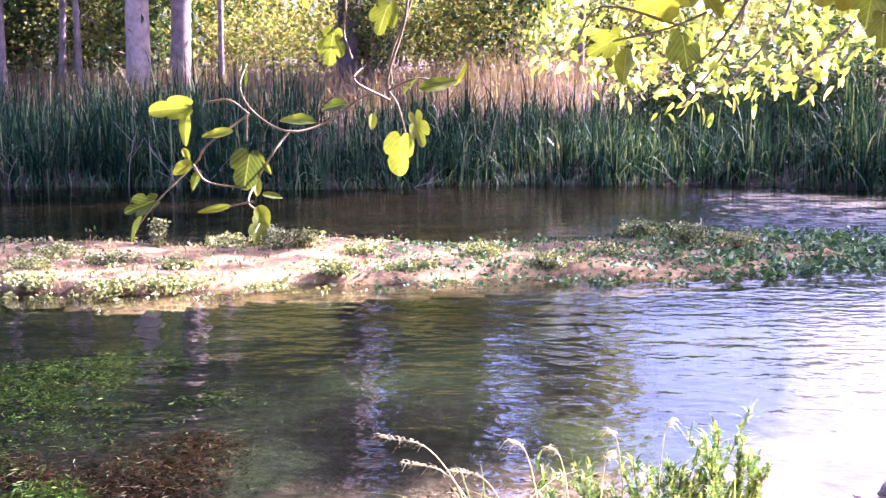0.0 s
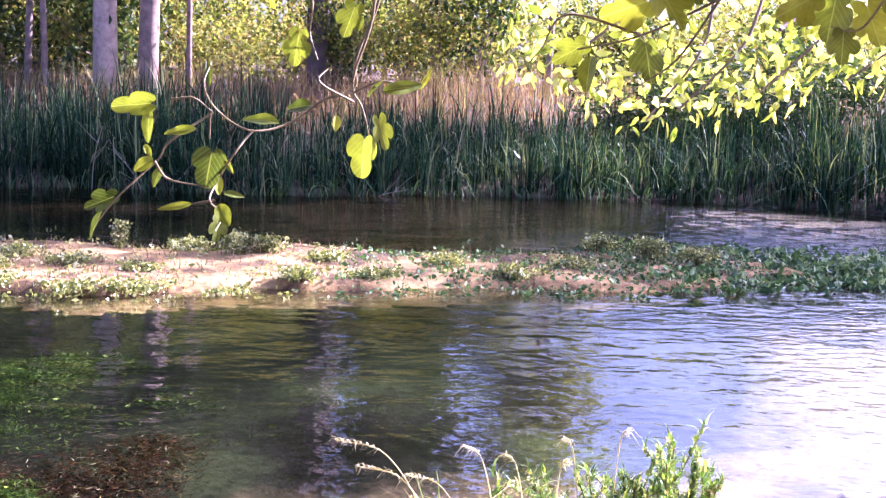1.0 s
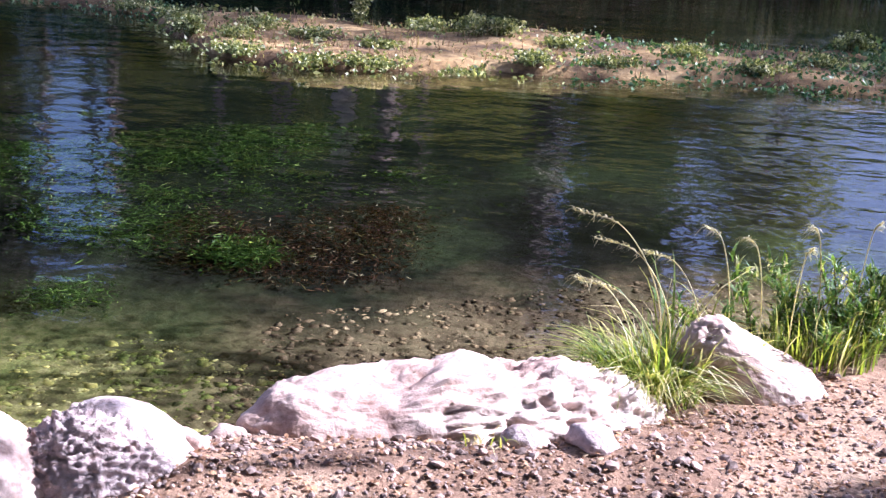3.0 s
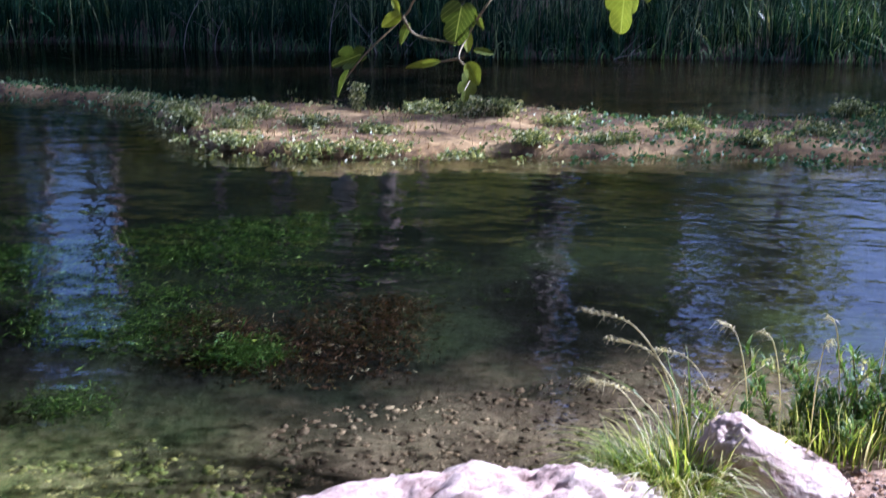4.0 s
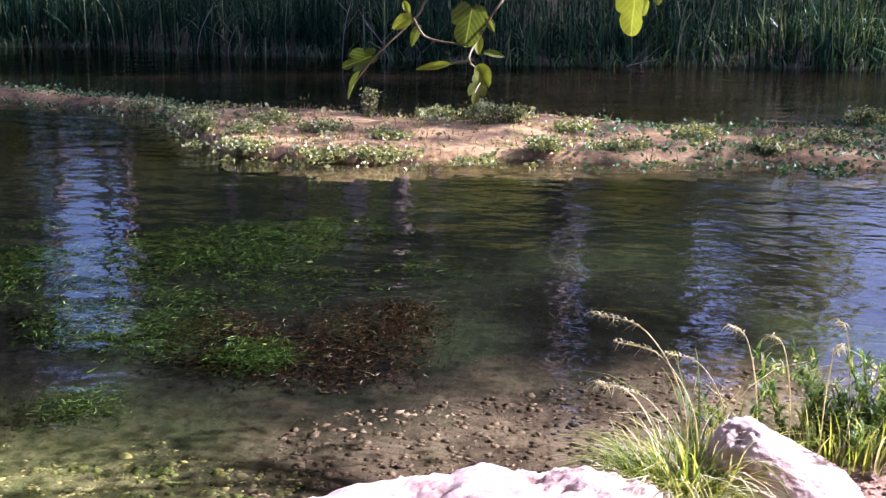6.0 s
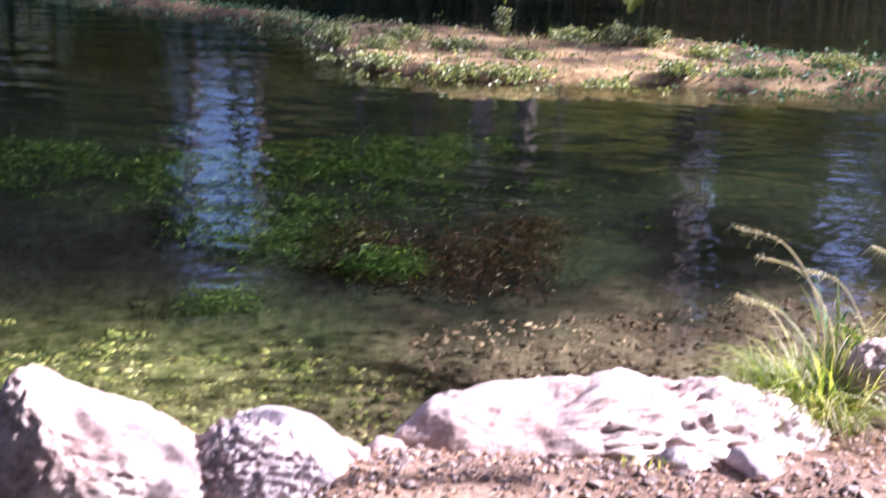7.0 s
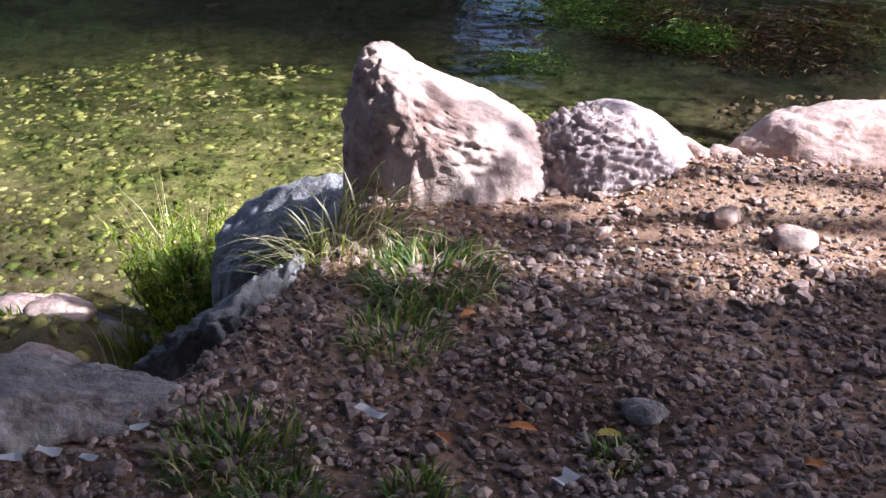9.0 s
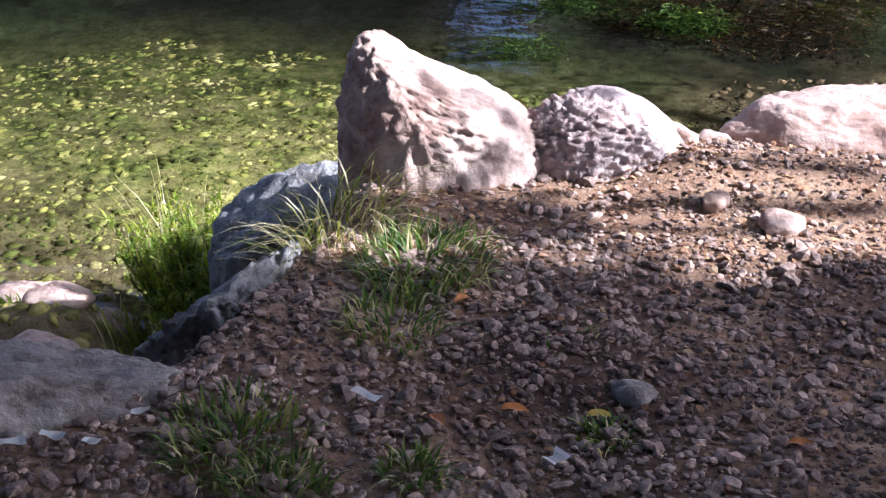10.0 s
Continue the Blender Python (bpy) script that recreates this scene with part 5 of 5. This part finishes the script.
grass_tuft("grass_tuft", "tall green grass at the water's edge", 0.90, 4.02, 260, 0.26, 0.20, lean=(0.1, 0.8), dry=0.1)


grass_tuft("grass_tuft", "long arching pale grass blades beside a boulder", 0.10, 3.50, 12, 0.50, 0.10, lean=(0.35, 0.95), width=(0.006, 0.011), dry=0.35)
grass_tuft("grass_tuft", "long arching pale grass blades at the water's edge", 0.36, 3.66, 12, 0.42, 0.14, lean=(0.2, 0.8), width=(0.005, 0.010), dry=0.35)


def seeding_grass(x, y, h, bend_x, tall=0.6):
    """One grass stem that arches over under its seed head."""
    ob = thing("seeding_grass", "pale arching grass stem with a feathery seed head", "grass", "seeding grass stems", at=(x, y, float(ground_z(x, y))))
    line = bend([(0, 0, 0), (bend_x * 0.12, 0, h * 0.55), (bend_x * 0.5, 0.02, h * 0.92), (bend_x, 0.03, h)], 8)
    child("stem", from_arrays("stem", *tube(line, [0.0024, 0.0012], 5), [M_STRAW], None, True), ob)
    tip = line[-8:]
    c = np.repeat(tip, 6, 0)
    d = (line[-1] - line[-6]) / np.linalg.norm(line[-1] - line[-6])
    a = math.atan2(d[1], d[0])
    m = len(c)
    v, f = blades(c, rng.uniform(0.008, 0.030, m), rng.uniform(0.0018, 0.0036, m), rng.uniform(0.6, 2.4, m), a + rng.normal(0, 1.0, m), 3, 0.9)
    child("seed_head", from_arrays("seed_head", v, f, [M_STRAW], None, False), ob, kind="stuff")


for x, y, h, b in ((0.10, 3.49, 0.50, -0.30), (0.13, 3.48, 0.42, -0.26), (0.08, 3.50, 0.28, -0.25), (0.30, 3.65, 0.44, -0.10), (0.40, 3.70, 0.40, -0.07), (0.48, 3.65, 0.38, 0.04), (0.58, 3.78, 0.42, -0.05),
                   (0.22, 3.60, 0.36, -0.20), (0.70, 3.85, 0.42, 0.05), (0.02, 3.42, 0.32, -0.2)):
    seeding_grass(x, y, h, b)


def herb(x, y, h, stems=5, r=0.10, mat=M_LEAFG, label="leafy green herb with pale flower tops at the water's edge"):
    ob = thing("herb", label, "herb", "herbs of the bank", at=(x, y, float(ground_z(x, y)) - 0.01))
    for _ in range(stems):
        e = np.array([rng.normal(0, r), rng.normal(0, r), h * rng.uniform(0.65, 1.0)])
        line = bend([(0, 0, 0), e * [0.3, 0.3, 0.5], e], 8)
        child("stem", from_arrays("stem", *tube(line, [0.004, 0.002], 5), [M_TWIG], None, True), ob)
        c = line[3:]
        n = len(c) * 4
        pos = np.repeat(c, 4, 0) + rng.normal(0, 0.006, (n, 3))
        child("foliage", from_arrays("foliage", *blades(pos, rng.uniform(0.025, 0.06, n), rng.uniform(0.006, 0.013, n), rng.uniform(0.4, 1.6, n), segs=3, droop=0.3), [mat], None, False), ob, kind="stuff")
        if rng.uniform() < 0.45:
            top = np.repeat(line[-2:], 6, 0) + rng.normal(0, 0.009, (12, 3))
            child("flower_top", from_arrays("flower_top", *stamp(*DIAMOND, top, turns(12), rng.uniform(0.010, 0.018, 12)), [M_STRAW], None, False), ob, kind="stuff")


for x, y, h, n in ((0.40, 3.75, 0.34, 4), (0.52, 3.82, 0.36, 5), (0.66, 3.88, 0.34, 5), (0.78, 3.95, 0.34, 5), (0.92, 4.03, 0.40, 6), (1.02, 4.10, 0.32, 5), (0.74, 3.78, 0.24, 6), (0.90, 3.90, 0.26, 6),
                   (1.06, 4.05, 0.28, 6), (0.60, 3.70, 0.22, 5), (0.30, 3.72, 0.30, 4), (0.5, 3.9, 0.28, 4)):
    herb(x, y, h, n)
for x, y, h in ((-2.55, 2.54, 0.44), (-2.62, 2.46, 0.40), (-2.45, 2.50, 0.42), (-2.40, 2.36, 0.36), (-2.54, 2.38, 0.38), (-2.36, 2.54, 0.40), (-2.66, 2.56, 0.38), (-2.44, 2.30, 0.44), (-2.34, 2.42, 0.46), (-2.58, 2.34, 0.40), (-2.50, 2.62, 0.46), (-2.38, 2.24, 0.36)):
    herb(x, y, h * 1.1, 14, 0.08, M_LIME, "bushy yellow-green herb with small sunlit leaves")


# ---------------------------------------------------------------- litter and fallen leaves
def scrap(name, label, category, x, y, l, w, mat, turn, fold=0.16):
    bm = bmesh.new()
    rows = []
    for i in range(5):
        s = i / 4 - 0.5
        zz = fold * w * (1 + math.sin(i * 1.1 + x * 19)) + 0.006
        rows.append([bm.verts.new((s * l, -w / 2 * (1 + 0.45 * math.sin(i * 1.3 + y * 17)), zz)), bm.verts.new((s * l, w / 2 * (1 + 0.4 * math.cos(i * 1.6 + x * 23)), zz + 0.3 * fold * w))])
    for a, b in zip(rows, rows[1:]):
        bm.faces.new((a[0], b[0], b[1], a[1]))
    bmesh.ops.solidify(bm, geom=bm.faces[:], thickness=0.0012)
    me = bpy.data.meshes.new(name)
    bm.to_mesh(me)
    bm.free()
    me.materials.append(mat)
    ob = new(name, me)
    ob.location, ob.rotation_euler = (x, y, float(ground_z(x, y)) + 0.018), (0, 0, radians(turn))
    return tagged(ob, label, category, "litter on the bank")


for x, y, l, w, a in ((-1.165, 1.293, 0.06, 0.018, -8), (-1.47, 1.07, 0.032, 0.014, 40), (-1.548, 0.948, 0.042, 0.018, 20), (-1.59, 0.90, 0.045, 0.02, 50), (-1.48, 0.965, 0.032, 0.015, 10), (-0.812, 1.294, 0.032, 0.025, 70)):
    scrap("paper_scrap", "crumpled white scrap of paper on gravel", "paper", x, y, l, w, M_PAPER, a)
def fallen_leaf(label, x, y, mat, turn, shape=NARROW, l=0.05, tip=0.12):
    """A dry leaf lying loosely on the stones."""
    me = from_arrays("fallen_leaf", shape[0] * [1, 0.8, 1.6], shape[1], [mat], None, True)
    ob = new("fallen_leaf", me)
    ob.matrix_world = Matrix.Translation((x, y, float(ground_z(x, y)) + 0.014)) @ Matrix.Rotation(radians(turn), 4, "Z") @ Matrix.Rotation(tip, 4, "X") @ Matrix.Diagonal((l, l, l, 1))
    return tagged(ob, label, "leaf", "fallen leaves on the bank")


for x, y, m, a, label in ((-0.96, 1.395, M_ORANGE, 30, "fallen orange leaf on gravel"), (-1.64, 1.18, M_ORANGE, 60, "fallen orange leaf on the slab"), (-0.825, 1.45, M_YELLOW, 35, "fallen yellow leaf on gravel"),
                          (-0.5, 1.51, M_ORANGE, 10, "fallen orange leaf on gravel"), (-1.02, 1.30, M_ORANGE, 150, "fallen brown leaf on gravel"), (-1.20, 1.68, M_ORANGE, 80, "fallen brown leaf on gravel")):
    fallen_leaf(label, x, y, m, a)


# ---------------------------------------------------------------- pebbles and bed stones
def pebble_shapes(level, count, mat, seed):
    shapes = []
    for k in range(count):
        v, f = ball(level)
        p = v * (1 + 0.45 * np.array([noise.noise(Vector(q) * 1.6 + Vector((k * 5 + seed, 1, 2))) for q in v]))[:, None]
        shapes.append((p * [1, 0.62 + 0.08 * k, 0.30 + 0.09 * k], f))
    return shapes


def scatter(name, single, many, shapes, mat, region, size, parts_near, sink, label, clump=None):
    """Stones over a stretch of ground: the nearest as objects, the rest joined."""
    (x0, x1), (y0, y1) = region
    x, y = rng.uniform(x0, x1, single + many), rng.uniform(y0, y1, single + many)
    if clump is not None:
        k = clump(x, y)
        x, y = x[k], y[k]
    s = size[0] + (size[1] - size[0]) * rng.uniform(0, 1, len(x)) ** 3
    order = np.argsort(np.hypot(x - parts_near[0], y - parts_near[1]) + (s < (size[0] * 0.7 + size[1] * 0.3)) * 3)
    x, y, s = x[order], y[order], s[order]
    pos = on_ground(x, y) + np.stack([0 * s, 0 * s, s * sink], 1)
    rot = turns(len(x), 0.55)
    meshes = [from_arrays(name, v, f, [mat], None, False) for v, f in shapes]
    for i in range(min(single, len(x))):
        ob = child(name, meshes[i % len(meshes)], ground)
        ob.matrix_local = Matrix.LocRotScale(pos[i], Matrix(rot[i].tolist()).to_quaternion(), Vector((s[i],) * 3))
    rest, flat = [], mat is M_PEBBLE
    for k, (v, f) in enumerate(shapes):
        sel = np.arange(single + k, len(x), len(shapes))
        rest.append(stamp(v, f, pos[sel], rot[sel], s[sel]))
    child(name, from_arrays(name, *join(*rest), [mat], None, not flat), ground, label, "stuff")


SHAPES = pebble_shapes(1, 4, M_PEBBLE, 0)
GRIT = pebble_shapes(0, 5, M_PEBBLE, 40)
M_LITTER = leafy("dry_litter", [(0, (0.12, 0.062, 0.036)), (0.5, (0.29, 0.155, 0.088)), (0.85, (0.46, 0.29, 0.17)), (1, (0.60, 0.46, 0.30))], 0.15, 0.7, 30, sheen=0.15)


def leaf_litter():
    """Crumbled dry leaves over the sunny gravel before the boulders."""
    n = 11000
    x, y = rng.uniform(-1.75, 1.1, n), rng.uniform(1.3, 3.6, n)
    d = past_edge(x, y)
    k = (d < -0.02) & (rng.uniform(0, 1, n) < np.where(y > 1.85 + 0.4 * (x + 1.3), 0.75, 0.16))
    pos = on_ground(x[k], y[k], 0.006)
    m = int(k.sum())
    v, f = stamp(OVAL[0] * [1, 1.1, 2.0], OVAL[1], pos, turns(m, 0.45), rng.uniform(0.008, 0.026, m))
    tagged(new("leaf_litter", from_arrays("leaf_litter", v, f, [M_LITTER], None, False)), "crumbled reddish brown dry leaves on gravel", "leaf litter", kind="stuff")


leaf_litter()
on_bank = lambda x, y: (past_edge(x, y) < np.where(x > 1, 0.5, 0.12)) & (fbm(x, y, 2.0, 61) > -0.8) & (rng.uniform(0, 1, x.shape) < np.where(y > 1.95 + 0.45 * (x + 1.3) + 0.2 * fbm(x, y, 3.0, 62), 0.42, 1.0))
scatter("pebble", 300, 6500, SHAPES, M_PEBBLE, ((-2.0, 2.8), (0.7, 4.9)), (0.007, 0.025), (-0.9, 1.6), 0.3, "loose reddish and grey pebbles", on_bank)
scatter("gravel_stone", 0, 8500, GRIT, M_PEBBLE, ((-1.9, 0.9), (0.75, 2.9)), (0.006, 0.020), (-0.9, 1.6), 0.25, "grey and mauve gravel stones", on_bank)
scatter("grit", 0, 38000, GRIT, M_PEBBLE, ((-1.9, 1.0), (0.75, 3.6)), (0.0035, 0.012), (-0.9, 1.6), 0.3, "fine reddish and grey gravel", on_bank)
scatter("bed_stone", 220, 1900, SHAPES, M_BEDSTONE, ((-6.5, -1.6), (1.9, 6.0)), (0.028, 0.085), (-3.6, 3.9), -0.45, "rounded yellow-brown stones on the river bed",
        lambda x, y: (past_edge(x, y) > 0.45) & (y + 0.5 * fbm(x, y, 1.5, 71) + 0.3 * fbm(x, y, 7, 72) < np.interp(x, [-6.5, -5, -3.5], [3.9, 4.5, 5.1])) & (y + 0.4 * fbm(x, y, 2, 74) > 2.9))
scatter("bed_gravel", 0, 13000, GRIT, M_BEDSTONE, ((-7, -1.0), (1.9, 6.4)), (0.014, 0.048), (-3.6, 3.9), -0.25, "yellow-brown gravel on the river bed",
        lambda x, y: (past_edge(x, y) > 0.4) & (y + 0.5 * fbm(x, y, 1.5, 71) + 0.3 * fbm(x, y, 7, 73) < np.interp(x, [-6.5, -5, -3.5], [4.1, 4.8, 5.4])))
scatter("bed_gravel", 0, 5000, GRIT, M_BEDBROWN, ((-1.8, 1.4), (3.2, 7.2)), (0.012, 0.04), (-1, 5), -0.1, "brown gravel on the river bed",
        lambda x, y: (past_edge(x, y) > 0.45) & (past_edge(x, y) < 3.0))
